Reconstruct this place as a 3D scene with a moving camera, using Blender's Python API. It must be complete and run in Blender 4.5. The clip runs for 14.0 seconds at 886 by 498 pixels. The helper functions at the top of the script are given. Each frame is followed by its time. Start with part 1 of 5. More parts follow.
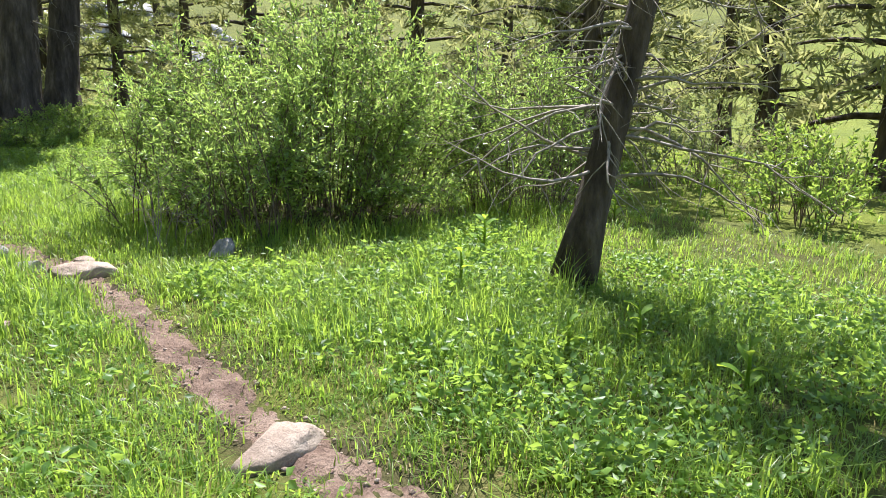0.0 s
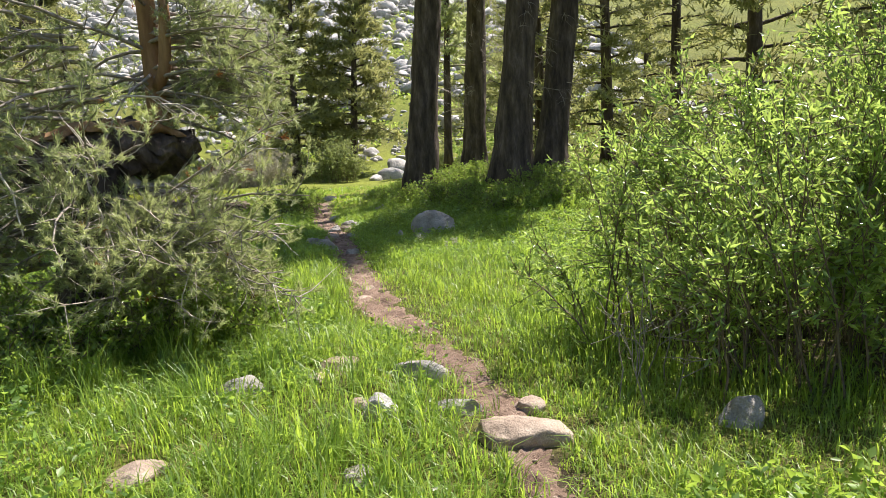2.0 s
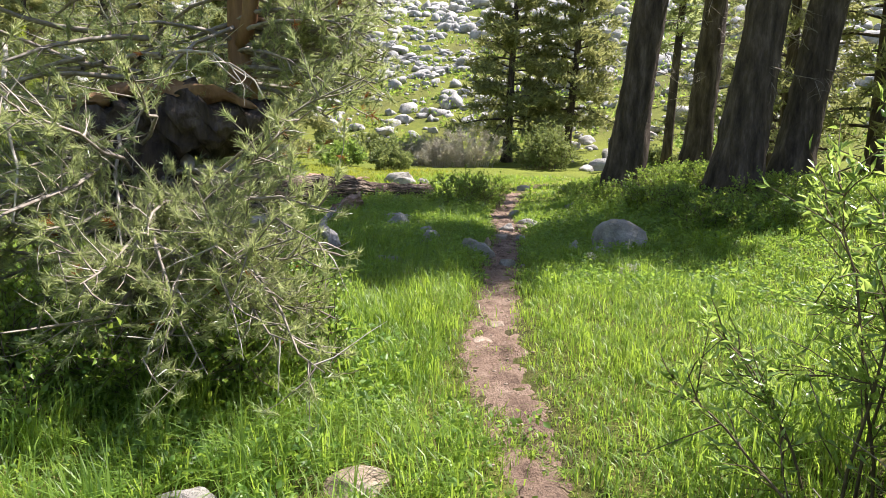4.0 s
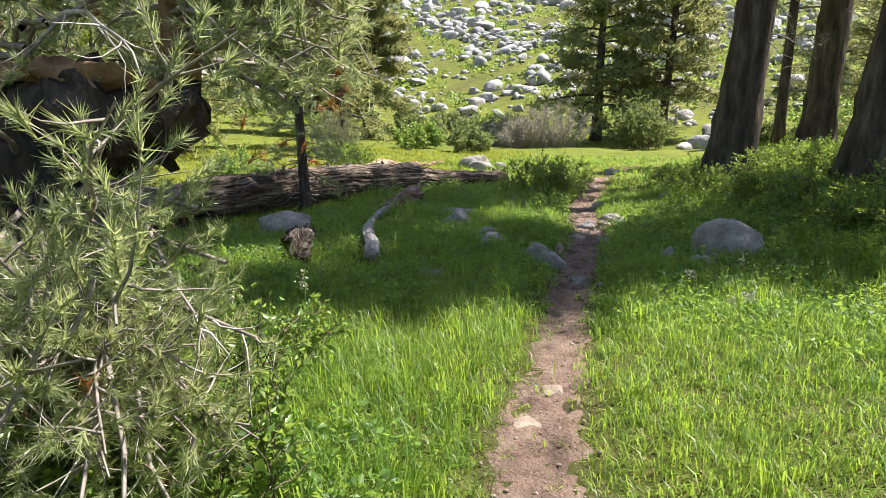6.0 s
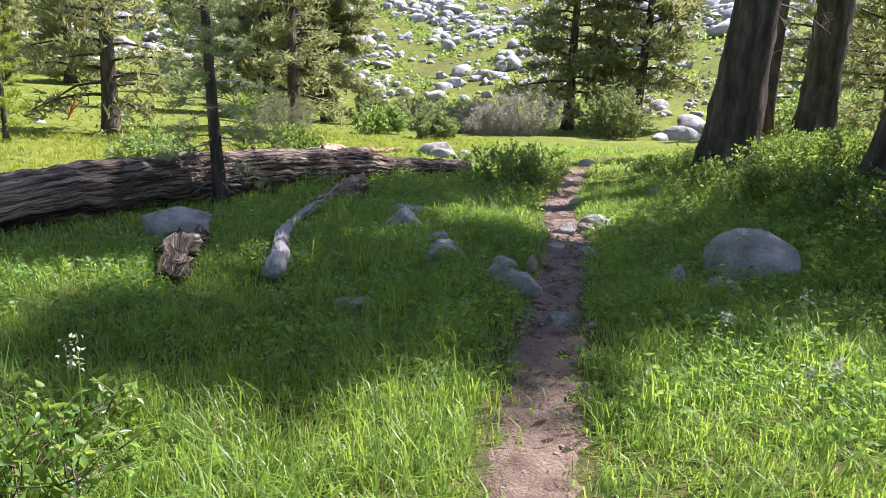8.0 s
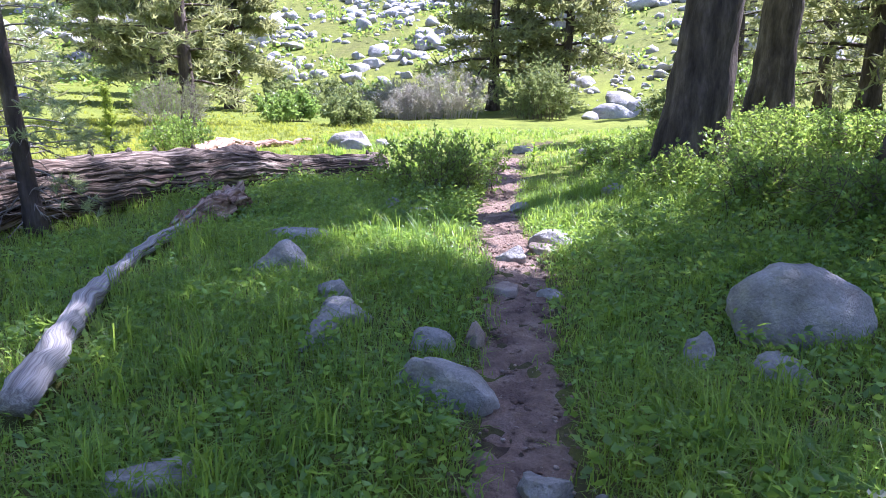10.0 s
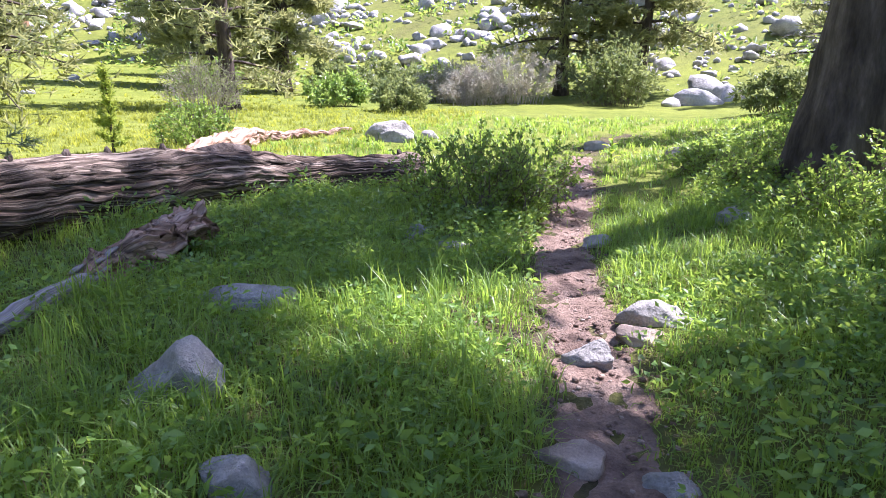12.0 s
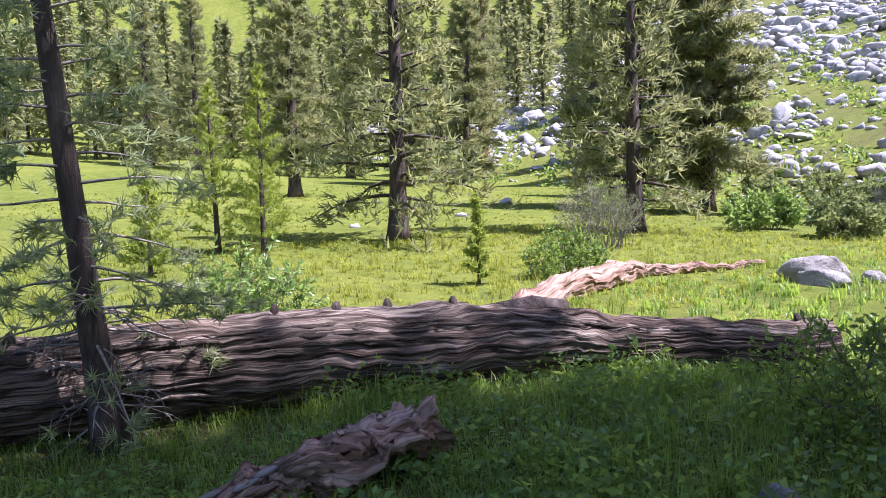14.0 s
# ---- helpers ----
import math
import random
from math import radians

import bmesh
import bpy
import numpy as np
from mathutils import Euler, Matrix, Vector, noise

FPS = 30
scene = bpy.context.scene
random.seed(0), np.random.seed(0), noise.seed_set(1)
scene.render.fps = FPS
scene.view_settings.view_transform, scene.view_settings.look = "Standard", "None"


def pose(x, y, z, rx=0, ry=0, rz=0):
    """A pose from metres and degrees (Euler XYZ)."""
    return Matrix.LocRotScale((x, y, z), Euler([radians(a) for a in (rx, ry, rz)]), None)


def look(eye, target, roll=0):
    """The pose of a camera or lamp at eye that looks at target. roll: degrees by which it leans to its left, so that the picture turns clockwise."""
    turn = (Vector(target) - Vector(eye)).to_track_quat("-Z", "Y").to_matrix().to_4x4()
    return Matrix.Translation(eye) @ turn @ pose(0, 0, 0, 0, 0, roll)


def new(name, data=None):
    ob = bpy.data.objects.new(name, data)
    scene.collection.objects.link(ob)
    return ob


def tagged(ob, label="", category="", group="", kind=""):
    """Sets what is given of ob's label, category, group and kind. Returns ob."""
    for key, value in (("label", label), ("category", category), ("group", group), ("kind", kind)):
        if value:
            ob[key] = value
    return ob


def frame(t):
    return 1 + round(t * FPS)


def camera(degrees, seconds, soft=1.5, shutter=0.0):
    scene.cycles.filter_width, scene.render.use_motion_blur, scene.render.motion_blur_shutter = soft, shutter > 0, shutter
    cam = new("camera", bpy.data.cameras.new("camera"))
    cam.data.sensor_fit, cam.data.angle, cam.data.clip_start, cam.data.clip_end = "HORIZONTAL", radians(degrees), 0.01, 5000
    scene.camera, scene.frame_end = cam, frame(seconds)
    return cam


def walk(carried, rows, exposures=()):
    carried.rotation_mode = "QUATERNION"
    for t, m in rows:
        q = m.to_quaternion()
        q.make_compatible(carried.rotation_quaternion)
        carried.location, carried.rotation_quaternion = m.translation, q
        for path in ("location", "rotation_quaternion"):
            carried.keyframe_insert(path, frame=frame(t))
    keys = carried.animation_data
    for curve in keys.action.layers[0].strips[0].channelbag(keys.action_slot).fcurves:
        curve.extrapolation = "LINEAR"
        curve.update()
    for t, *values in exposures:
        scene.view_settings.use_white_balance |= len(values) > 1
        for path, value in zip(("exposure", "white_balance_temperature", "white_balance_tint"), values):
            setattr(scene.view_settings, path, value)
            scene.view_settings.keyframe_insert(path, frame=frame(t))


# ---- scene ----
# the walk: seconds, eye, heading, downward tilt, roll
ROWS = [
    (0, -0.000, 0.000, 1.438, -42.81, 12.55, 0.93),
    (0.3, 0.116, 0.381, 1.417, -29.43, 12.60, -0.51),
    (0.5, 0.193, 0.631, 1.390, -23.51, 12.65, -2.01),
    (1, 0.400, 1.262, 1.393, -19.64, 11.29, -1.15),
    (1.5, 0.645, 1.898, 1.431, -7.33, 9.52, -1.16),
    (2, 0.892, 2.529, 1.496, -4.28, 8.14, -2.64),
    (2.5, 1.241, 3.044, 1.540, -2.66, 8.18, 1.53),
    (3, 1.351, 3.484, 1.580, 8.84, 9.03, -0.67),
    (3.5, 1.439, 4.076, 1.571, 9.39, 9.02, -0.57),
    (3.7, 1.480, 4.287, 1.552, 10.92, 9.10, 0.35),
    (5.8, 1.432, 6.153, 1.643, 21.14, 9.35, -0.04),
    (6, 1.408, 6.331, 1.635, 21.02, 11.06, 0.01),
    (6.5, 1.348, 6.780, 1.517, 19.89, 13.29, -1.43),
    (7, 1.237, 7.293, 1.470, 19.22, 13.95, -1.26),
    (7.2, 1.180, 7.515, 1.483, 19.01, 11.89, 0.73),
    (9.3, 0.474, 9.895, 1.440, 16.33, 12.33, 0.70),
    (9.5, 0.418, 10.134, 1.465, 13.52, 12.55, -0.30),
    (10, 0.403, 10.725, 1.475, 12.20, 13.44, -0.08),
    (10.5, 0.376, 11.329, 1.463, 11.98, 14.28, -0.18),
    (11, 0.282, 11.959, 1.453, 12.47, 14.31, 3.33),
    (11.5, 0.063, 12.584, 1.465, 17.49, 14.72, 0.79),
    (12, 0.024, 13.229, 1.457, 17.54, 14.81, 0.08),
    (12.5, 0.000, 13.916, 1.442, 16.37, 14.67, -0.30),
    (13, -0.064, 14.523, 1.407, 14.73, 14.89, 3.36),
    (13.3, -0.133, 14.848, 1.455, 21.00, 13.48, 1.67),
    (13.5, -0.189, 15.086, 1.495, 30.42, 10.69, 0.34),
    (13.8, -0.311, 15.421, 1.537, 43.82, 6.55, -1.02),
    (14, -0.404, 15.631, 1.565, 52.72, 4.86, -1.74),
]
cam = camera(65.5, 14.0, soft=0.75)
walk(cam, [(t, pose(x, y, z, 0, 0, yaw) @ pose(0, 0, 0, 90 - tilt, 0, 0) @ pose(0, 0, 0, 0, 0, roll))
           for t, x, y, z, yaw, tilt, roll in ROWS],
     [(0, 1.45, 6000, 14), (0.5, 1.18, 6700, 13), (2, 1.22, 6600, 15), (2.5, 1.5, 6250, 17), (3.0, 1.38, 6450, 17), (6, 1.27, 6400, 14), (7.2, 1.28, 6300, 16), (9.3, 1.85, 5250, 31), (11, 2.05, 5300, 32), (12.5, 1.82, 5700, 31), (13.2, 1.7, 5600, 31), (13.5, 1.58, 5500, 32), (13.75, 1.42, 5500, 33), (14, 1.38, 5500, 34)])

# ---- light ----
SUN_EL, SUN_AZ = radians(60), math.atan2(0.74, 0.67)
world = bpy.data.worlds.new("sky")
scene.world = world
world.use_nodes = True
sky = world.node_tree.nodes.new("ShaderNodeTexSky")
sky.sky_type, sky.sun_disc = "NISHITA", False
sky.sun_elevation, sky.sun_rotation = SUN_EL, SUN_AZ
background = world.node_tree.nodes["Background"]
world.node_tree.links.new(sky.outputs[0], background.inputs[0])
background.inputs[1].default_value = 0.085
sun_lamp = bpy.data.lights.new("sun", "SUN")
sun_lamp.energy, sun_lamp.angle, sun_lamp.color = 5.0, radians(0.53), (1.0, 0.95, 0.86)
sun = new("sun", sun_lamp)
toward_sun = Vector((math.sin(SUN_AZ) * math.cos(SUN_EL), math.cos(SUN_AZ) * math.cos(SUN_EL), math.sin(SUN_EL)))
sun.matrix_world = look(toward_sun * 60, (0, 0, 0))
scene.view_settings.exposure = 0.0

rng = np.random.default_rng(7)


# ---- materials ----
def nodes_of(name):
    m = bpy.data.materials.new(name)
    m.use_nodes = True
    nt = m.node_tree
    return m, nt, nt.nodes["Principled BSDF"], nt.nodes["Material Output"]


def ramp(nt, fac, stops):
    r = nt.nodes.new("ShaderNodeValToRGB")
    while len(r.color_ramp.elements) < len(stops):
        r.color_ramp.elements.new(0.5)
    for e, (p, c) in zip(r.color_ramp.elements, stops):
        e.position, e.color = p, (*c, 1)
    nt.links.new(fac, r.inputs[0])
    return r.outputs[0]


def noise_fac(nt, scale, detail=5, stretch=(1, 1, 1), rough=0.6, coords="Object"):
    if coords == "grain":
        tc = nt.nodes.new("ShaderNodeAttribute")
        tc.attribute_name, coords = "grain", "Vector"
    else:
        tc = nt.nodes.new("ShaderNodeTexCoord")
    mp = nt.nodes.new("ShaderNodeMapping")
    mp.inputs["Scale"].default_value = stretch
    n = nt.nodes.new("ShaderNodeTexNoise")
    n.inputs["Scale"].default_value, n.inputs["Detail"].default_value, n.inputs["Roughness"].default_value = scale, detail, rough
    nt.links.new(tc.outputs[coords], mp.inputs[0])
    nt.links.new(mp.outputs[0], n.inputs["Vector"])
    return n.outputs["Fac"]


def mix_rgb(nt, fac, a, b, mode="MIX"):
    m = nt.nodes.new("ShaderNodeMix")
    m.data_type, m.blend_type = "RGBA", mode
    for key, v in ((0, fac), (6, a), (7, b)):
        if isinstance(v, (int, float)):
            m.inputs[key].default_value = v
        elif isinstance(v, tuple):
            m.inputs[key].default_value = (*v, 1)
        else:
            nt.links.new(v, m.inputs[key])
    return m.outputs[2]


def bump(nt, bsdf, fac, strength, distance):
    b = nt.nodes.new("ShaderNodeBump")
    b.inputs["Strength"].default_value, b.inputs["Distance"].default_value = strength, distance
    nt.links.new(fac, b.inputs["Height"])
    nt.links.new(b.outputs[0], bsdf.inputs["Normal"])


def foliage(name, dark, light, thin, share=0.45, gloss=0.5, patch=0.6, gleam=0.22):
    """Leaf material: varied colour, light comes through the blade."""
    m, nt, p, out = nodes_of(name)
    geo = nt.nodes.new("ShaderNodeNewGeometry")
    a = ramp(nt, geo.outputs["Random Per Island"], [(0.0, dark), (0.7, light), (1.0, tuple(min(1, c * 1.45) for c in light))])
    n = noise_fac(nt, patch, 3, coords="Object")
    a = mix_rgb(nt, 1.0, a, ramp(nt, n, [(0.33, (0.72, 0.82, 0.85)), (0.52, (1, 1, 1)), (0.68, (1.0, 0.95, 0.8))]), "MULTIPLY")
    tuft = noise_fac(nt, patch * 16, 2, coords="Object")
    col = mix_rgb(nt, 1.0, a, ramp(nt, tuft, [(0.36, (0.62, 0.68, 0.66)), (0.6, (1, 1, 1))]), "MULTIPLY")
    nt.links.new(col, p.inputs["Base Color"])
    p.inputs["Roughness"].default_value = gloss
    p.inputs["Specular IOR Level"].default_value = gleam
    tr = nt.nodes.new("ShaderNodeBsdfTranslucent")
    nt.links.new(mix_rgb(nt, 0.35, thin, a), tr.inputs[0])
    ms = nt.nodes.new("ShaderNodeMixShader")
    ms.inputs[0].default_value = share
    nt.links.new(p.outputs[0], ms.inputs[1])
    nt.links.new(tr.outputs[0], ms.inputs[2])
    nt.links.new(ms.outputs[0], out.inputs[0])
    return m


def crack_lines(nt, colour, scale, stretch):
    """Thin dark drying cracks along the grain."""
    n = noise_fac(nt, scale, 3, stretch, 0.5, coords="grain")
    lines = ramp(nt, n, [(0.43, (1, 1, 1)), (0.485, (0.08, 0.06, 0.05)), (0.50, (0.08, 0.06, 0.05)), (0.545, (1, 1, 1))])
    return mix_rgb(nt, 1.0, colour, lines, "MULTIPLY")


def solid(name, stops, scale, rough=0.9, bump_scale=None, strength=0.5, distance=0.02, stretch=(1, 1, 1), fine=None, coords="Object"):
    """Stone, bark, soil: colour over two scales of noise, with relief."""
    m, nt, p, out = nodes_of(name)
    c = ramp(nt, noise_fac(nt, scale, 8, stretch, coords=coords), stops)
    if fine:
        g = noise_fac(nt, fine, 4, stretch, 0.7, coords=coords)
        c = mix_rgb(nt, 0.75, c, ramp(nt, g, [(0.3, (0.55, 0.55, 0.55)), (0.7, (1.0, 1.0, 1.0))]), "MULTIPLY")
    if coords == "grain":
        deep = name.startswith("weathered")
        c = mix_rgb(nt, 0.75 if deep else 0.4, c, crack_lines(nt, c, 17, (1, 1, 0.06)))
        if deep:
            c = mix_rgb(nt, 0.85, c, crack_lines(nt, c, 44, (1, 1, 0.02)))
    nt.links.new(c, p.inputs["Base Color"])
    p.inputs["Roughness"].default_value = rough
    p.inputs["Specular IOR Level"].default_value = 0.25
    bump(nt, p, noise_fac(nt, bump_scale or scale * 4, 8, stretch, 0.65, coords=coords), strength, distance)
    return m


GRASS = foliage("grass_blades", (0.05, 0.12, 0.025), (0.23, 0.34, 0.06), (0.49, 0.66, 0.07), 0.52, 0.4, gleam=0.4)
MEADOW = foliage("meadow_grass", (0.16, 0.20, 0.025), (0.32, 0.34, 0.05), (0.52, 0.54, 0.06), 0.5, 0.6, 0.15)
DRY = foliage("dry_grass", (0.20, 0.15, 0.06), (0.42, 0.34, 0.16), (0.48, 0.38, 0.15), 0.35, 0.7)
HERB = foliage("herb_leaves", (0.05, 0.12, 0.035), (0.20, 0.32, 0.075), (0.48, 0.66, 0.08), 0.5, 0.42, gleam=0.4)
SHRUB = foliage("shrub_leaves", (0.04, 0.105, 0.028), (0.20, 0.31, 0.07), (0.50, 0.64, 0.09), 0.5, 0.36, gleam=0.4)
WILLOW = foliage("willow_leaves", (0.08, 0.16, 0.04), (0.26, 0.37, 0.11), (0.52, 0.68, 0.13), 0.5, 0.26, gleam=0.8)
SAGE = foliage("grey_willow_leaves", (0.11, 0.15, 0.06), (0.25, 0.29, 0.12), (0.40, 0.45, 0.13), 0.4, 0.55)
LILY = foliage("lily_leaves", (0.13, 0.24, 0.03), (0.20, 0.34, 0.04), (0.50, 0.62, 0.05), 0.55, 0.6)
NEEDLE = foliage("pine_needles", (0.09, 0.125, 0.06), (0.38, 0.42, 0.22), (0.60, 0.66, 0.26), 0.5, 0.32, gleam=0.6)
YOUNG = foliage("young_needles", (0.18, 0.25, 0.04), (0.32, 0.39, 0.07), (0.55, 0.60, 0.08), 0.5, 0.45)
FIR = foliage("fir_needles", (0.09, 0.11, 0.055), (0.30, 0.31, 0.14), (0.52, 0.52, 0.19), 0.46, 0.55)
RUST = foliage("dead_needles", (0.22, 0.07, 0.02), (0.40, 0.16, 0.05), (0.40, 0.15, 0.04), 0.3, 0.6)
BRUSH = foliage("pale_dry_brush", (0.30, 0.26, 0.20), (0.50, 0.46, 0.38), (0.46, 0.42, 0.32), 0.35, 0.7)
FLOWER = foliage("white_flowers", (0.45, 0.42, 0.30), (0.62, 0.58, 0.46), (0.5, 0.48, 0.36), 0.3, 0.7)
BARK = solid("pine_bark", [(0.3, (0.035, 0.026, 0.021)), (0.52, (0.105, 0.08, 0.066)), (0.72, (0.225, 0.18, 0.15))], 7, 0.92, 14, 1.0, 0.06, (1, 1, 0.22), 40)
PALEBARK = solid("orange_bark", [(0.3, (0.16, 0.08, 0.04)), (0.6, (0.36, 0.22, 0.12)), (0.8, (0.45, 0.36, 0.27))], 5, 0.85, 16, 0.6, 0.02, (1, 1, 0.2), 30)
TWIG = solid("grey_twigs", [(0.3, (0.14, 0.115, 0.095)), (0.7, (0.36, 0.32, 0.28))], 20, 0.9, 60, 0.4, 0.004)
STEM = solid("willow_stems", [(0.3, (0.07, 0.05, 0.035)), (0.7, (0.20, 0.16, 0.11))], 15, 0.85, 60, 0.3, 0.004)
LOGWOOD = solid("weathered_log_wood", [(0.28, (0.045, 0.03, 0.022)), (0.45, (0.19, 0.135, 0.10)), (0.6, (0.40, 0.32, 0.25)), (0.78, (0.50, 0.43, 0.36))], 11, 0.9, 24, 1.0, 0.05, (1, 1, 0.05), 40, coords="grain")
GREYWOOD = solid("bleached_wood", [(0.3, (0.22, 0.19, 0.17)), (0.6, (0.46, 0.43, 0.40)), (0.8, (0.60, 0.57, 0.53))], 8, 0.8, 30, 0.7, 0.012, (1, 1, 0.1), 60, coords="grain")
REDWOOD = solid("rotten_orange_wood", [(0.28, (0.15, 0.07, 0.04)), (0.48, (0.42, 0.27, 0.19)), (0.72, (0.60, 0.47, 0.38))], 8, 0.9, 30, 1.0, 0.02, (1, 1, 0.12), 50, coords="grain")
PALEWOOD = solid("pale_dead_wood", [(0.3, (0.28, 0.24, 0.21)), (0.7, (0.58, 0.53, 0.48))], 14, 0.85, 50, 0.5, 0.008)
GRANITE = solid("granite", [(0.25, (0.17, 0.155, 0.135)), (0.48, (0.38, 0.357, 0.325)), (0.75, (0.55, 0.52, 0.48))], 4.5, 0.9, 16, 1.0, 0.06, fine=60)
TANROCK = solid("tan_granite", [(0.25, (0.17, 0.12, 0.09)), (0.5, (0.38, 0.295, 0.23)), (0.75, (0.52, 0.44, 0.36))], 5, 0.88, 25, 0.8, 0.025, fine=100)
PALEROCK = solid("talus_granite", [(0.25, (0.2, 0.195, 0.19)), (0.5, (0.46, 0.445, 0.43)), (0.8, (0.64, 0.62, 0.59))], 1.3, 0.92, 6, 0.7, 0.12, fine=12)
DIRT = solid("trail_dirt", [(0.28, (0.115, 0.074, 0.055)), (0.5, (0.295, 0.20, 0.15)), (0.75, (0.45, 0.335, 0.255))], 4.5, 0.97, 34, 1.0, 0.06, fine=60)


def ground_material():
    m, nt, p, out = nodes_of("meadow_ground")
    big = ramp(nt, noise_fac(nt, 0.12, 4), [(0.35, (0.15, 0.19, 0.025)), (0.65, (0.27, 0.29, 0.05))])
    mid = ramp(nt, noise_fac(nt, 1.6, 6), [(0.35, (0.07, 0.10, 0.018)), (0.6, (0.19, 0.23, 0.03)), (0.75, (0.27, 0.25, 0.09))])
    c = mix_rgb(nt, 0.5, big, mid)
    at = nt.nodes.new("ShaderNodeAttribute")
    at.attribute_name = "soil"
    soil = ramp(nt, noise_fac(nt, 4, 6), [(0.3, (0.035, 0.026, 0.018)), (0.55, (0.09, 0.065, 0.045)), (0.8, (0.22, 0.155, 0.105))])
    c = mix_rgb(nt, at.outputs["Fac"], c, soil)
    fine = noise_fac(nt, 28, 5, rough=0.75)
    c = mix_rgb(nt, 0.8, c, ramp(nt, fine, [(0.3, (0.45, 0.45, 0.45)), (0.7, (1, 1, 1))]), "MULTIPLY")
    nt.links.new(c, p.inputs["Base Color"])
    p.inputs["Roughness"].default_value = 0.95
    p.inputs["Specular IOR Level"].default_value = 0.15
    bump(nt, p, fine, 0.8, 0.05)
    return m


GROUND = ground_material()


# ---- mesh builders ----
def tri_mesh(name, verts, tris):
    me = bpy.data.meshes.new(name)
    verts, tris = np.asarray(verts, np.float32), np.asarray(tris, np.int32)
    me.vertices.add(len(verts))
    me.vertices.foreach_set("co", verts.ravel())
    me.loops.add(tris.size)
    me.loops.foreach_set("vertex_index", tris.ravel())
    me.polygons.add(len(tris))
    me.polygons.foreach_set("loop_start", np.arange(len(tris), dtype=np.int32) * 3)
    me.update(calc_edges=True)
    return me


def shape(name, verts, tris, material, parent=None, label="", smooth=True):
    me = tri_mesh(name, verts, tris)
    if smooth:
        me.polygons.foreach_set("use_smooth", np.ones(len(me.polygons), bool))
    me.materials.append(material)
    ob = new(name, me)
    if parent:
        ob.parent = parent
    return tagged(ob, label)


def add_grain(ob, rings, sides, step):
    """Wood grain that runs along the length of a tube."""
    th = np.linspace(0, 2 * np.pi, sides, endpoint=False)
    g = np.zeros((len(ob.data.vertices), 3), np.float32)
    i = np.arange(rings)[:, None]
    wave = 0.06 * np.sin(i * step * 2.1) + 0.05 * np.sin(i * step * 5.3 + 1)
    g[:rings * sides] = np.stack([0.3 * np.cos(th + wave), 0.3 * np.sin(th + wave), np.broadcast_to(i * step, (rings, sides))], -1).reshape(-1, 3)
    at = ob.data.attributes.new("grain", "FLOAT_VECTOR", "POINT")
    at.data.foreach_set("vector", g.ravel())
    return ob


def roughen(ob, *scales):
    """Breaks up a surface with noise: pairs of frequency and depth."""
    for vert in ob.data.vertices:
        p = vert.co.copy()
        for freq, depth in scales:
            vert.co += noise.noise_vector(p * freq) * depth
    return ob


def joined(pieces):
    vs, fs, n = [], [], 0
    for v, f in pieces:
        vs.append(np.asarray(v, float))
        fs.append(np.asarray(f, int) + n)
        n += len(v)
    return np.concatenate(vs), np.concatenate(fs)


def tube(points, radii, sides=8, rough=0.0, seed=0, freq=3.0, cap=True, ridges=0.0):
    """A tapered, uneven tube along a line of points."""
    pts = np.asarray(points, float)
    radii = np.broadcast_to(np.asarray(radii, float), (len(pts),))
    tang = np.gradient(pts, axis=0)
    tang /= np.linalg.norm(tang, axis=1)[:, None] + 1e-9
    ref = np.array([0, 0, 1.0]) if abs(tang[0][2]) < 0.8 else np.array([1.0, 0, 0])
    a = np.cross(tang, ref)
    a /= np.linalg.norm(a, axis=1)[:, None] + 1e-9
    b = np.cross(tang, a)
    th = np.linspace(0, 2 * np.pi, sides, endpoint=False)
    r = radii[:, None] * np.ones(sides)
    if rough or ridges:
        ph = seed * 1.7
        s = np.arange(len(pts))[:, None] * 0.35
        r = r * (1 + rough * (np.sin(th * 3 + ph + s * 0.7) * 0.4 + np.sin(th * 2 - s + ph * 2) * 0.5 + np.sin(th * 7 + s * freq + ph) * 0.3)
                 + ridges * (np.sin(th * (sides // 2) + 0.6 * np.sin(s * 0.9 + th)) + 0.4 * np.sin(th * 5 + s * 0.4)))
    v = pts[:, None, :] + r[..., None] * (np.cos(th)[None, :, None] * a[:, None, :] + np.sin(th)[None, :, None] * b[:, None, :])
    v = v.reshape(-1, 3)
    k, n = len(pts), sides
    i = np.arange(k - 1)[:, None] * n
    j = np.arange(n)[None, :]
    p0, p1, p2, p3 = i + j, i + (j + 1) % n, i + n + (j + 1) % n, i + n + j
    f = np.concatenate([np.stack([p0, p1, p2], -1).reshape(-1, 3), np.stack([p0, p2, p3], -1).reshape(-1, 3)])
    if cap:
        v = np.concatenate([v, pts[:1], pts[-1:]])
        jj = np.arange(n)
        f = np.concatenate([f, np.stack([np.full(n, k * n), (jj + 1) % n, jj], -1),
                            np.stack([np.full(n, k * n + 1), (k - 1) * n + jj, (k - 1) * n + (jj + 1) % n], -1)])
    return v, f


def unit(v):
    return v / (np.linalg.norm(v, axis=-1, keepdims=True) + 1e-9)


